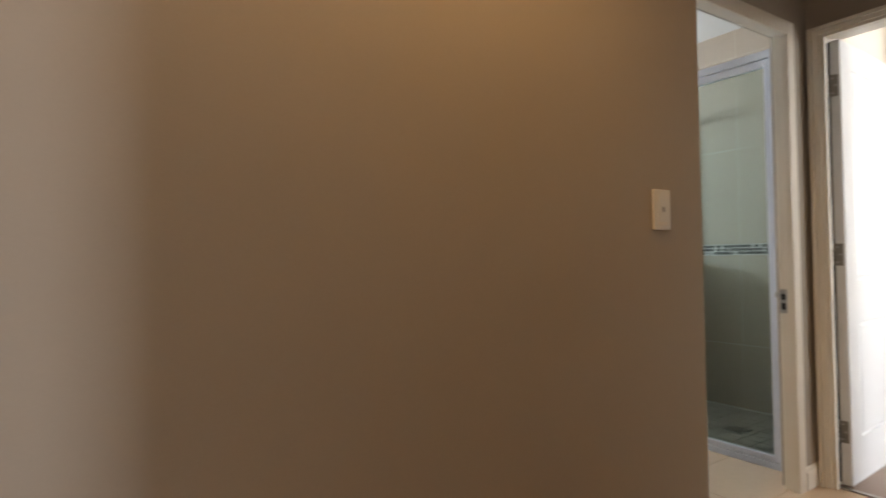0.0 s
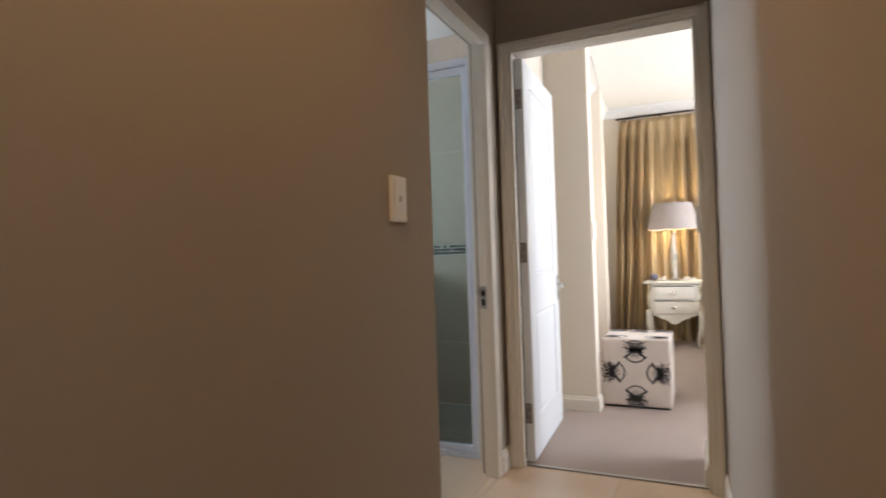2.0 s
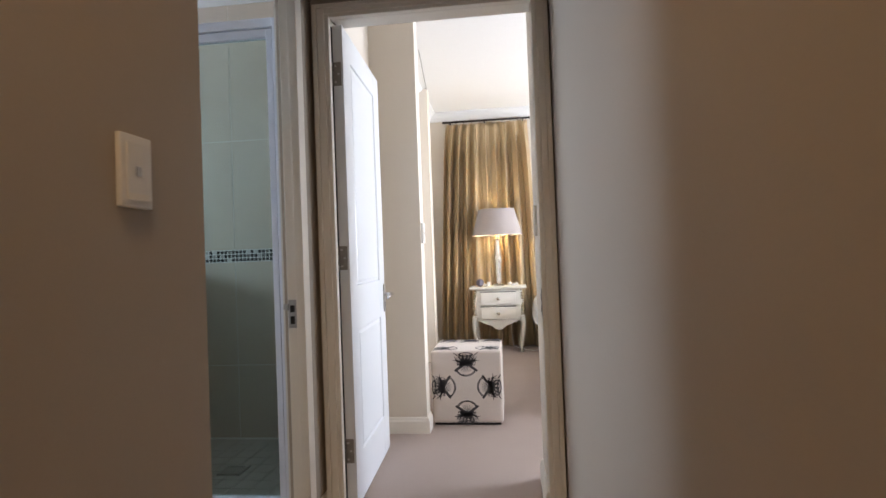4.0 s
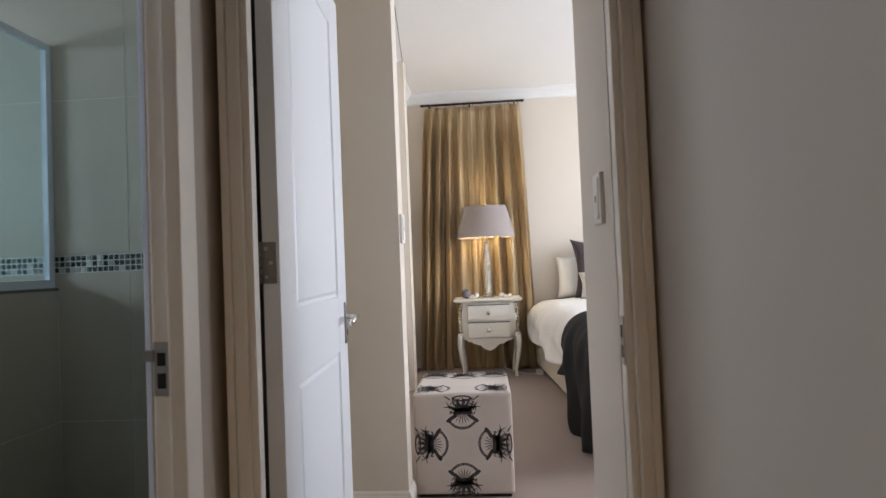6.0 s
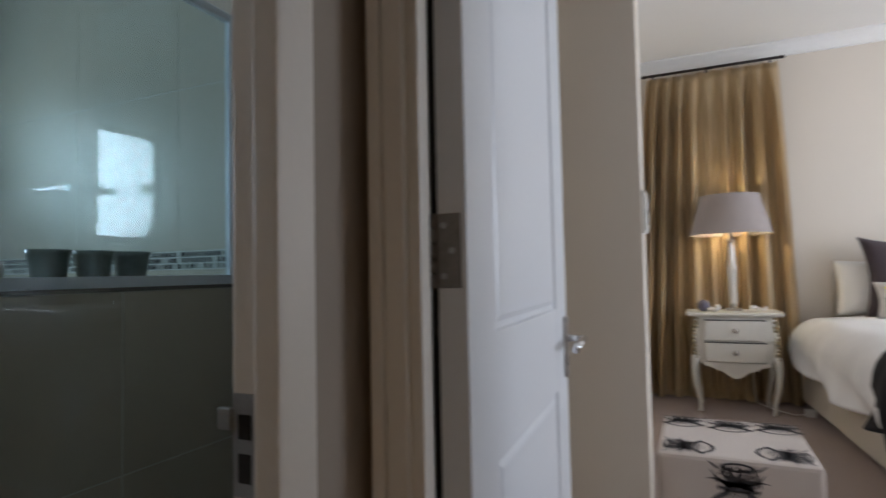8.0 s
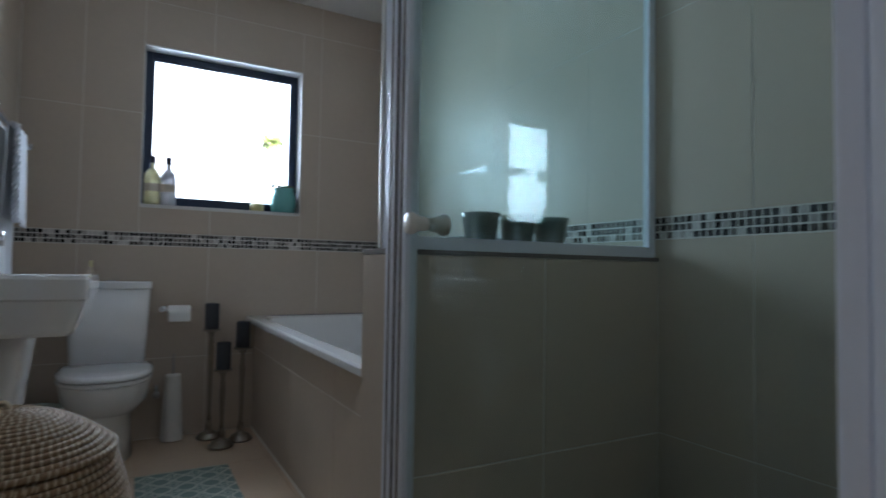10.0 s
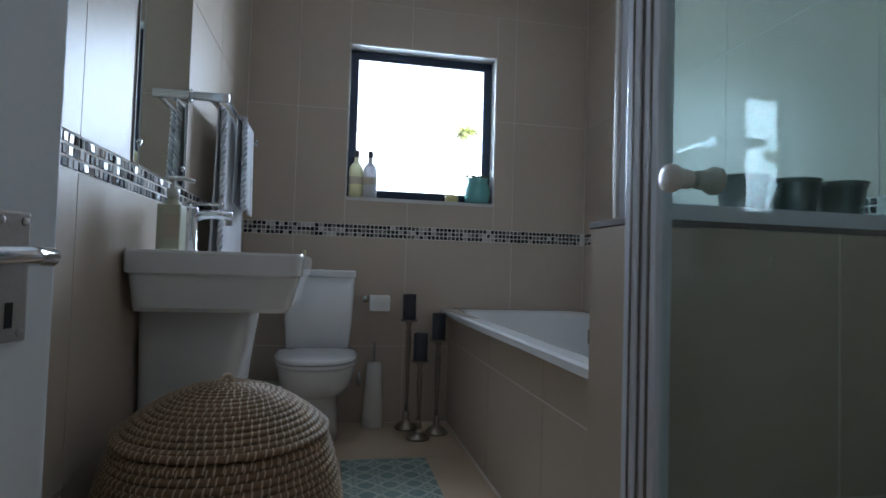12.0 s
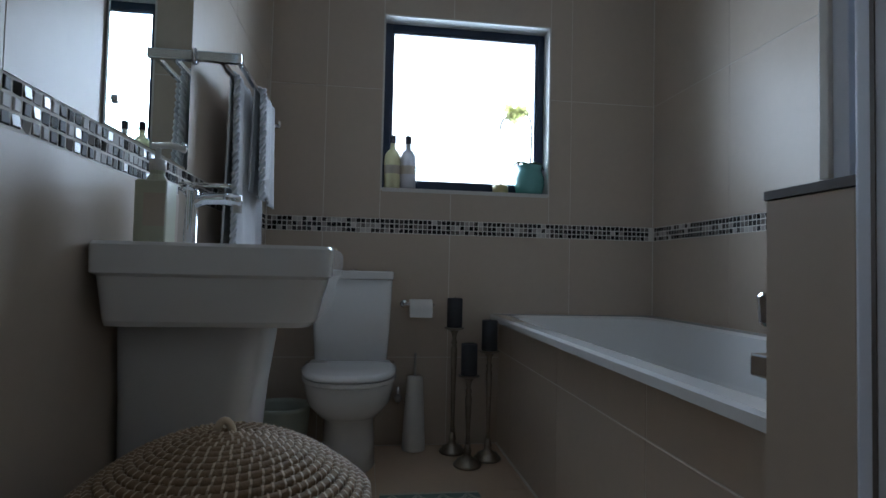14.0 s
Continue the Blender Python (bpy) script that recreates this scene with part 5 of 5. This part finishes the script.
def candle_stick(x, y, plate, label):
    t = thing("candle_holder", (x, y, 0.0), label, "candle holder", "candle holders by the bath")
    p = plate
    part("foot", lathe([(0.060, 0.002), (0.064, 0.008), (0.060, 0.016), (0.052, 0.019), (0.048, 0.030), (0.036, 0.036), (0.020, 0.044), (0.015, 0.058), (0.019, 0.066), (0.012, 0.10)], (x, y, 0), 28), ANTSILVER, t, smooth=True)
    part("stem", lathe([(0.012, 0.10), (0.009, 0.14), (0.011, p * 0.45), (0.0155, p - 0.10), (0.010, p - 0.085), (0.016, p - 0.07), (0.009, p - 0.055), (0.013, p - 0.03), (0.022, p - 0.012)], (x, y, 0), 18), ANTSILVER, t, smooth=True)
    part("drip_plate", lathe([(0.02, p - 0.014), (0.046, p - 0.006), (0.049, p), (0.044, p + 0.001)], (x, y, 0), 26), ANTSILVER, t, smooth=True)
    c = thing("candle", (x, y, p), "charcoal grey pillar candle on its holder", "candle", "pillar candles")
    part("wax", lathe([(0.036, 0.002), (0.037, 0.006), (0.037, 0.138), (0.034, 0.143), (0.012, 0.139)], (x, y, p), 26), CANDLE, c, smooth=True)
    part("wick", tube([(x, y, p + 0.138), (x + 0.002, y, p + 0.150)], 0.0012, 5), BLACK, c)


candle_stick(2.862, 4.38, 0.405, "short antique silver candle holder on the floor")
candle_stick(2.822, 4.57, 0.60, "tall antique silver candle holder on the floor")
candle_stick(2.972, 4.46, 0.505, "middle-sized antique silver candle holder on the floor")

# bath with tiled front
bt = thing("bathtub", (3.45, 3.66, 0.0), "built-in white bathtub with a wide rim", "bathtub")
BZ = 0.661


def tub_mesh():
    x0, x1, y0, y1 = 3.017, 3.912, 2.613, 4.697
    cx, cy, rx, ry = (x0 + x1) / 2, (y0 + y1) / 2, (x1 - x0) / 2, (y1 - y0) / 2
    return rounded_loft([(cx, cy, rx, ry, BZ - 0.031, 60), (cx, cy, rx, ry, BZ - 0.008, 60), (cx, cy, rx - 0.006, ry - 0.006, BZ, 50), (cx, cy, rx - 0.07, ry - 0.075, BZ - 0.002, 12), (cx, cy, rx - 0.085, ry - 0.095, BZ - 0.012, 9),
                         (cx, cy, rx - 0.11, ry - 0.14, BZ - 0.20, 7), (cx, cy, rx - 0.15, ry - 0.22, BZ - 0.38, 6), (cx, cy, rx - 0.22, ry - 0.32, BZ - 0.42, 5), (cx, cy, 0.05, 0.2, BZ - 0.425, 3)], 160, cap=False)


part("tub", tub_mesh(), CERAMIC, bt, smooth=False)
part("apron", box((3.0738, 2.613, 0.0), (3.11, 4.697, 0.633)), GROUT, bt)
for z0, z1 in ((0.004, 0.474), (0.478, 0.633)):
    for y0, y1 in ((2.616, 3.172), (3.176, 3.810), (3.814, 4.448), (4.452, 4.694)):
        part("panel_tile", box((3.072, y0, z0), (3.086, y1, z1), 0.0015, 1), TILE, bt)
part("sealant", box((3.064, 2.613, 0.0005), (3.0725, 4.694, 0.008), 0.002), TRIM, bt, "pale sealant along the floor")
mixer = thing("bath_mixer", (3.03, 2.61, 0.82), "square chrome bath mixer on the tiled low wall", "tap")
part("valve", rounded_loft([(3.016, 2.644, 0.024, 0.034, 0.800, 5), (3.016, 2.644, 0.027, 0.036, 0.806, 6), (3.016, 2.644, 0.030, 0.036, 0.846, 6), (3.016, 2.644, 0.027, 0.034, 0.851, 5)], 28), CHROME, mixer, smooth=False)
part("spout", box((2.988, 2.612, 0.722), (3.040, 2.690, 0.757), 0.004), CHROME, mixer)

# the low wall between bath and shower, with framed glass above
hw_ = structure("half_wall", box((2.9635, 2.4638, 0.0), (3.915, 2.6082, 0.985)), GROUT, "tiled half-height wall between bath and shower", "low wall")
for x0, x1 in ((2.966, 3.443), (3.447, 3.912)):
    for z0, z1 in ((0.003, 0.435), (0.439, 0.984)):
        part("face_tile", box((x0, 2.598, z0), (x1, 2.610, z1), 0.0015, 1), TILE, hw_)
        part("face_tile", box((x0, 2.462, z0), (x1, 2.474, z1), 0.0015, 1), TILE, hw_)
for z0, z1 in ((0.003, 0.984),):
    part("face_tile", box((2.953, 2.462, z0), (2.9645, 2.610, z1), 0.0015, 1), TILE, hw_)
part("cap_tile", box((2.966, 2.474, 0.985), (3.914, 2.598, 0.995), 0.0015, 1), TILE, hw_)
part("edge_trim", boxes(((2.951, 2.460, 0.985), (2.966, 2.612, 0.998)), ((2.966, 2.460, 0.985), (3.914, 2.474, 0.998)), ((2.966, 2.598, 0.985), (3.914, 2.612, 0.998)), bevel=0.001), CAPDARK, hw_, "dark edge trim")
scr = thing("shower_screen", (3.44, 2.485, 0.998), "framed glass screen standing on the low wall", "shower screen")
SY = 2.487
part("frame", boxes(((2.958, SY - 0.012, 0.998), (2.985, SY + 0.012, 2.03)), ((3.885, SY - 0.012, 0.998), (3.914, SY + 0.012, 2.03)), ((2.985, SY - 0.012, 0.998), (3.885, SY + 0.012, 1.032)), ((2.985, SY - 0.012, 2.00), (3.885, SY + 0.012, 2.03)), bevel=0.002), ALU, scr)
part("pane", box((2.985, SY - 0.003, 1.032), (3.885, SY + 0.003, 2.00)), GLASS, scr).visible_shadow = False
part("seal_strip", box((2.953, SY + 0.013, 1.0), (2.962, SY + 0.028, 2.0), 0.002), PLASTIC, scr, "white seal strip")
shd = thing("shower_door", (2.972, 1.93, 0.0), "framed glass shower door with a round white knob", "shower door")
GX = 2.972
part("outer_frame", boxes(((GX - 0.022, 1.4205, 0.0), (GX + 0.022, 1.452, 2.075)), ((GX - 0.022, 2.412, 0.0), (GX + 0.022, 2.4595, 2.075)), ((GX - 0.022, 1.452, 2.035), (GX + 0.022, 2.412, 2.075)), ((GX - 0.022, 1.452, 0.0), (GX + 0.022, 2.412, 0.03)), bevel=0.004), ALU, shd)
dl_ = part("door_frame", boxes(((GX - 0.016, 1.456, 0.034), (GX + 0.016, 1.482, 2.031)), ((GX - 0.016, 2.362, 0.034), (GX + 0.016, 2.408, 2.031)), ((GX - 0.016, 1.482, 1.995), (GX + 0.016, 2.362, 2.031)), ((GX - 0.016, 1.482, 0.034), (GX + 0.016, 2.362, 0.062)), bevel=0.004), ALU, shd)
part("groove", boxes(((GX - 0.0175, 2.380, 0.05), (GX - 0.0155, 2.388, 2.02)), ((GX - 0.0235, 2.432, 0.05), (GX - 0.0215, 2.438, 2.02)), ((GX - 0.0195, 2.409, 0.05), (GX - 0.0175, 2.411, 2.02))), CAPDARK, shd)
part("pane", box((GX - 0.003, 1.482, 0.062), (GX + 0.003, 2.362, 1.995)), GLASS, dl_).visible_shadow = False
KN = lathe([(0.014, 0.0), (0.016, 0.008), (0.0155, 0.020), (0.021, 0.026), (0.024, 0.034), (0.022, 0.044), (0.011, 0.047)], (0, 0, 0), 28)
place(KN, Matrix.Translation((GX - 0.003, 2.285, 1.045)) @ Matrix.Rotation(radians(-90), 4, "Y"))
part("knob", KN, PLASTIC, dl_, "round white plastic knob", smooth=True)
KN = lathe([(0.014, 0.0), (0.016, 0.008), (0.0155, 0.020), (0.021, 0.026), (0.024, 0.034), (0.022, 0.044), (0.011, 0.047)], (0, 0, 0), 28)
place(KN, Matrix.Translation((GX + 0.003, 2.285, 1.045)) @ Matrix.Rotation(radians(90), 4, "Y"))
part("knob", KN, PLASTIC, dl_, "round white plastic knob", smooth=True)
for x in (3.285, 3.415, 3.54):
    pt = thing("small_pot", (x, 2.556, 0.998), "small tapered patterned pot on the low wall", "pot", "pots on the low wall")
    part("vessel", lathe([(0.036, 0.0), (0.040, 0.006), (0.052, 0.095), (0.058, 0.112), (0.054, 0.113), (0.048, 0.098), (0.03, 0.03), (0.005, 0.028)], (x, 2.556, 0.998), 28), POTGLASS, pt, smooth=True)
drn = thing("shower_drain", (3.40, 1.92, 0.0), "square metal shower drain grate", "drain")
part("frame", boxes(((3.34, 1.86, 0.001), (3.46, 1.872, 0.010)), ((3.34, 1.968, 0.001), (3.46, 1.98, 0.010)), ((3.34, 1.872, 0.001), (3.352, 1.968, 0.010)), ((3.448, 1.872, 0.001), (3.46, 1.968, 0.010))), STEEL, drn)
for k in range(6):
    part("bar", box((3.353, 1.876 + 0.0155 * k, 0.003), (3.447, 1.885 + 0.0155 * k, 0.008)), STEEL, drn)

# woven laundry basket
LBX, LBY = 2.182, 2.775
lb = thing("laundry_basket", (LBX, LBY, 0.0), "round woven seagrass laundry basket with domed lid", "laundry basket")


def coil_rings(profile, seed):
    """One long coil wound through the profile's turns, and the stitches that hold it."""
    st, path = bmesh.new(), []
    rnd = random.Random(seed)
    q = profile[0][2]
    turn = 64
    for (r, z, _), (r2, z2, _) in zip(profile, profile[1:] + profile[-1:]):
        for i in range(turn):
            f = i / turn
            a = 2 * math.pi * f
            path.append((LBX + (r + (r2 - r) * f) * math.cos(a), LBY + (r + (r2 - r) * f) * math.sin(a), z + (z2 - z) * f))
        m = max(6, int(2 * math.pi * r / 0.0165))
        off = rnd.random()
        for i in range(m):
            a = (2 * math.pi * (i + off + rnd.uniform(-0.15, 0.15)) / m) % (2 * math.pi)
            f = a / (2 * math.pi)
            rc, zc = r + (r2 - r) * f, z + (z2 - z) * f
            hw2 = 0.0016 / max(rc, 0.02)
            vs = []
            for b in (-70, -20, 30, 80, 130):
                t = radians(b)
                for da in (-hw2, hw2):
                    rr = rc + (q + 0.0016) * math.cos(t)
                    aa = a + da + 0.004 * (b / 130) / max(rc, 0.05)
                    vs.append(st.verts.new((LBX + rr * math.cos(aa), LBY + rr * math.sin(aa), zc + (q + 0.0016) * math.sin(t))))
            for k in range(4):
                st.faces.new((vs[2 * k], vs[2 * k + 1], vs[2 * k + 3], vs[2 * k + 2]))
    return tube(path, q, 7), st


body_prof, zz, k = [], 0.012, 0
while zz < 0.515:
    s = zz / 0.515
    body_prof.append((0.165 + 0.092 * math.sin(math.pi * (0.05 + 0.78 * s)), zz, 0.0082))
    zz += 0.0150
coil, stit = coil_rings(body_prof, 1)
bodyp = part("body", coil, WICKER, lb, smooth=True)
tagged(part("stitches", stit, STITCH, bodyp, "pale raffia stitches"), kind="stuff")
part("inner_wall", lathe([(0.155, 0.004), (0.208, 0.12), (0.243, 0.28), (0.232, 0.42), (0.200, 0.512)], (LBX, LBY, 0), 48, cap=True), WICKER, bodyp, smooth=True)
lid_prof = [(0.216, 0.5265, 0.0076)]
for k in range(18):
    s = k / 17
    r = 0.216 * (1 - s) + 0.012 * s
    lid_prof.append((r, 0.5265 + 0.092 * (1 - (1 - s) ** 2), 0.0076))
coil, stit = coil_rings(lid_prof, 2)
lidp = part("lid", coil, WICKER, lb, smooth=True)
tagged(part("stitches", stit, STITCH, lidp, "pale raffia stitches"), kind="stuff")
part("lid_lining", lathe([(0.210, 0.525), (0.155, 0.571), (0.08, 0.602), (0.01, 0.613)], (LBX, LBY, 0), 40, cap=True), WICKER, lidp, smooth=True)
loop = [(LBX + 0.013 * math.cos(a), LBY, 0.614 + 0.026 * math.sin(a)) for a in [math.pi * i / 10 for i in range(11)]]
part("lid_loop", tube(loop, 0.006, 8), STITCH, lb, smooth=True)
hang = [(LBX + 0.02 + 0.055 * math.cos(a), LBY - 0.262 + 0.012 * math.sin(a), 0.405 + 0.055 * math.sin(a)) for a in [math.pi * i / 14 for i in range(15)]]
part("handle", tube(hang, 0.010, 8), STITCH, lb, smooth=True)

# bath mat with a trellis pattern and a fringe
mat_ = thing("bath_mat", (2.66, 3.65, 0.004), "teal cotton bath mat with a pale trellis pattern and fringe", "bath mat")
MX0, MX1, MY0, MY1 = 2.462, 2.850, 3.36, 4.06
part("weave", box((MX0, MY0, 0.002), (MX1, MY1, 0.011), 0.003), MATBASE, mat_)
tre = bmesh.new()


def flat_strip(bm, pts, w, z):
    V = []
    for i, (x, y) in enumerate(pts):
        a, b = pts[max(0, i - 1)], pts[min(len(pts) - 1, i + 1)]
        L = math.hypot(b[0] - a[0], b[1] - a[1]) or 1
        nx_, ny_ = -(b[1] - a[1]) / L * w, (b[0] - a[0]) / L * w
        V.append((bm.verts.new((x + nx_, y + ny_, z)), bm.verts.new((x - nx_, y - ny_, z))))
    for p, q in zip(V, V[1:]):
        bm.faces.new((p[0], p[1], q[1], q[0]))


cell = 0.097
for i in range(4):
    for j in range(7):
        cx, cy = MX0 + 0.0485 + cell * i, MY0 + 0.052 + cell * j
        if cy > MY1 - 0.04:
            continue
        for r, w in ((0.0520, 0.0032), (0.0375, 0.0026), (0.0170, 0.0024)):
            pts = []
            for k in range(25):
                a = 2 * math.pi * k / 24
                d = abs(math.cos(a)) + abs(math.sin(a))
                q = r / d * (1 + (0.10 if r > 0.03 else 0) * math.cos(4 * a))
                pts.append((min(MX1 - 0.004, max(MX0 + 0.004, cx + q * math.cos(a))), min(MY1 - 0.004, max(MY0 + 0.004, cy + q * math.sin(a)))))
            flat_strip(tre, pts, w, 0.0122)
part("trellis", tre, MATLINE, mat_, "pale trellis lines")
fr_ = bmesh.new()
rm = random.Random(6)
for k in range(60):
    x = MX0 + (MX1 - MX0) * (k + 0.5) / 60
    add_box(fr_, (x - 0.0016, MY1, 0.002), (x + 0.0016, MY1 + 0.03 + rm.uniform(-0.006, 0.008), 0.005))
tagged(part("fringe", fr_, MATLINE, mat_, "pale knotted fringe"), kind="stuff")

# ---------------------------------------------------------------- tiles, one by one


def cut_rects(rects, hole):
    """Takes the hole (u0, u1, v0, v1) out of rectangles."""
    out = []
    h0, h1, g0, g1 = hole
    for u0, u1, v0, v1 in rects:
        if u1 <= h0 or u0 >= h1 or v1 <= g0 or v0 >= g1:
            out.append((u0, u1, v0, v1))
            continue
        a0, a1 = max(u0, h0), min(u1, h1)
        if u0 < h0:
            out.append((u0, h0, v0, v1))
        if u1 > h1:
            out.append((h1, u1, v0, v1))
        if v0 < g0:
            out.append((a0, a1, v0, g0))
        if v1 > g1:
            out.append((a0, a1, g1, v1))
    return out


BAND0, BAND1 = 1.058, 1.130
ROWZ = ((0.002, 0.437), (0.437, BAND0), (BAND1, 1.79), (1.79, 2.43), (2.43, CEIL_B))
G = 0.0016


def tile_wall(parent, axis, face, inward, joints, hole=None):
    for z0, z1 in ROWZ:
        rects = [(a, b, z0, z1) for a, b in zip(joints, joints[1:])]
        if hole:
            rects = cut_rects(rects, hole)
        for u0, u1, v0, v1 in rects:
            lo_, hi_ = sorted((face, face - inward * 0.0095))
            if axis == "y":
                b = box((u0 + G, lo_, v0 + G), (u1 - G, hi_, v1 - G))
            else:
                b = box((lo_, u0 + G, v0 + G), (hi_, u1 - G, v1 - G))
            part("tile", b, TILE, parent)


def wall_backing(name):
    ob = bpy.data.objects[name]
    ob.data.materials.clear()
    ob.data.materials.append(GROUT)
    return ob


w_win, w_left, w_right, w_sh = (wall_backing(n) for n in ("wall_window", "wall_bathroom_left", "wall_bathroom_right", "wall_shower_side"))
tile_wall(w_win, "y", 4.70, -1, (1.897, 2.169, 2.808, 3.448, 3.913), (WX0, WX1, WZ0 - 0.012, WZ1))
tile_wall(w_left, "x", 1.895, 1, (1.37, 2.06, 2.70, 3.34, 3.98, 4.62, 4.70))
tile_wall(w_right, "x", 3.915, -1, (1.422, 1.505, 2.145, 2.785, 3.425, 4.065, 4.70))
tile_wall(w_sh, "y", 1.42, 1, (2.99, 3.30, 3.913))

MOS = bpy.data.materials.new("mosaic_glass")
MOS.use_nodes = True
_n, _l = MOS.node_tree.nodes, MOS.node_tree.links
_p = _n["Principled BSDF"]
_ramp = _n.new("ShaderNodeValToRGB")
_ramp.color_ramp.interpolation = "CONSTANT"
_e = _ramp.color_ramp.elements
_e[0].position, _e[0].color = 0.0, (0.012, 0.010, 0.010, 1)
_e[1].position, _e[1].color = 0.45, (0.055, 0.046, 0.042, 1)
for pos, c in ((0.58, (0.16, 0.14, 0.128, 1)), (0.72, (0.38, 0.345, 0.325, 1)), (0.88, (0.56, 0.53, 0.51, 1))):
    q = _e.new(pos)
    q.color = c
_oi = _n.new("ShaderNodeObjectInfo")
_ri = _n.new("ShaderNodeNewGeometry")
_ad = _n.new("ShaderNodeMath")
_ad.operation = "ADD"
_fr = _n.new("ShaderNodeMath")
_fr.operation = "FRACT"
_l.new(_oi.outputs["Random"], _ad.inputs[0])
_l.new(_ri.outputs["Random Per Island"], _ad.inputs[1])
_l.new(_ad.outputs[0], _fr.inputs[0])
_l.new(_fr.outputs[0], _ramp.inputs[0])
_l.new(_ramp.outputs[0], _p.inputs["Base Color"])
_p.inputs["Specular IOR Level"].default_value = 0.35
_rr = _n.new("ShaderNodeValToRGB")
_rr.color_ramp.interpolation = "CONSTANT"
_rr.color_ramp.elements[0].color = (0.55, 0.55, 0.55, 1)
_rr.color_ramp.elements[1].position, _rr.color_ramp.elements[1].color = 0.74, (0.12, 0.12, 0.12, 1)
_mul = _n.new("ShaderNodeMath")
_mul.operation = "MULTIPLY"
_mul.inputs[1].default_value = 7.31
_fr2 = _n.new("ShaderNodeMath")
_fr2.operation = "FRACT"
_l.new(_ad.outputs[0], _mul.inputs[0])
_l.new(_mul.outputs[0], _fr2.inputs[0])
_l.new(_fr2.outputs[0], _rr.inputs[0])
_l.new(_rr.outputs[0], _p.inputs["Roughness"])

STEP = (BAND1 - BAND0) / 3
MG = 0.0022


def mosaic_mesh():
    bm = box((0, -STEP / 2 + MG, -STEP / 2 + MG), (0.009, STEP / 2 - MG, STEP / 2 - MG))
    top = [f for f in bm.faces if f.normal.x > 0.9]
    bmesh.ops.inset_region(bm, faces=top, thickness=0.0025, depth=0.0018)
    me = bpy.data.meshes.new("mosaic_tile")
    bm.to_mesh(me)
    bm.free()
    me.materials.append(MOS)
    return me


MOSAIC = mosaic_mesh()
rt = random.Random(11)


def mosaic_band(parent, axis, face, inward, u0, u1, near=None):
    """Three rows of small tiles; those in the near stretch are pieces of their own, the rest one mesh."""
    rest = bmesh.new()
    n = int((u1 - u0) / STEP)
    for i in range(n):
        for r in range(3):
            u, z = u0 + STEP * (i + 0.5), BAND0 + STEP * (r + 0.5)
            yaw = {("x", 1): 0, ("x", -1): 180, ("y", 1): 90, ("y", -1): -90}[(axis, inward)]
            at = (face - inward * 0.0108, u, z) if axis == "x" else (u, face - inward * 0.0108, z)
            m = Matrix.Translation(at) @ Matrix.Rotation(radians(yaw), 4, "Z") @ Matrix.Rotation(rt.gauss(0, 0.075), 4, "Z") @ Matrix.Rotation(rt.gauss(0, 0.06), 4, "Y")
            if near and near[0] <= u <= near[1]:
                ob = new("mosaic_tile", MOSAIC)
                ob.matrix_basis = m
                ob.parent = parent
            else:
                before = len(rest.verts)
                rest.from_mesh(MOSAIC)
                rest.verts.ensure_lookup_table()
                bmesh.ops.transform(rest, matrix=m, verts=rest.verts[before:])
    if len(rest.verts):
        tagged(part("mosaic_rest", rest, MOS, parent), kind="stuff")


mosaic_band(w_left, "x", 1.895, 1, 2.10, 4.70, (2.60, 4.70))
mosaic_band(w_win, "y", 4.70, -1, 1.90, 3.91, (1.90, 3.91))
mosaic_band(w_right, "x", 3.915, -1, 1.425, 4.70, (1.425, 2.60))

# floor tiles
def floor_tiles(parent, x0, x1, y0, y1, step, ox, oy, gap=0.0025):
    cache = {}
    xs = [x0] + [ox + step * k for k in range(-20, 30) if x0 + 0.02 < ox + step * k < x1 - 0.02] + [x1]
    ys = [y0] + [oy + step * k for k in range(-20, 30) if y0 + 0.02 < oy + step * k < y1 - 0.02] + [y1]
    for a, b in zip(xs, xs[1:]):
        for c, d in zip(ys, ys[1:]):
            key = (round(b - a, 4), round(d - c, 4))
            if key not in cache:
                bm = box((-key[0] / 2 + gap / 2, -key[1] / 2 + gap / 2, -0.006), (key[0] / 2 - gap / 2, key[1] / 2 - gap / 2, 0.0))
                me = bpy.data.meshes.new("floor_tile")
                bm.to_mesh(me)
                bm.free()
                me.materials.append(FLOORTILE)
                cache[key] = me
            ob = new("floor_tile", cache[key])
            ob.matrix_basis = Matrix.Translation(((a + b) / 2, (c + d) / 2, 0.0))
            ob.parent = parent


fl = bpy.data.objects["floor"]
floor_tiles(fl, -0.6, 2.953, 0.30, DOOR_Y, 0.6, 2.45, 0.75)
floor_tiles(fl, 1.955, 2.77, DOOR_Y, 1.32, 0.6, 2.45, 2.0)
floor_tiles(fl, -3.2, 0.45, -1.0, 0.30, 0.6, 2.45, 0.75)
fb = bpy.data.objects["bathroom_floor"]
floor_tiles(fb, 1.955, 2.95, 1.32, 2.611, 0.6, 2.45, 4.10)
floor_tiles(fb, 1.955, 3.073, 2.611, 4.70, 0.6, 2.45, 4.10)
SHTILE = material("shower_floor_tile", (0.40, 0.37, 0.33), 0.5, grain=0.12, grain_scale=60, stain=0.1, stain_scale=10, bump=0.15)
shf = bpy.data.meshes.new("shower_tile")
_b = box((-0.0475, -0.0475, -0.006), (0.0475, 0.0475, 0.0))
_b.to_mesh(shf)
_b.free()
shf.materials.append(SHTILE)
for i in range(9):
    for j in range(10):
        ob = new("shower_tile", shf)
        ob.matrix_basis = Matrix.Translation((3.045 + 0.1 * i, 1.475 + 0.1 * j, 0.0))
        ob.parent = fb
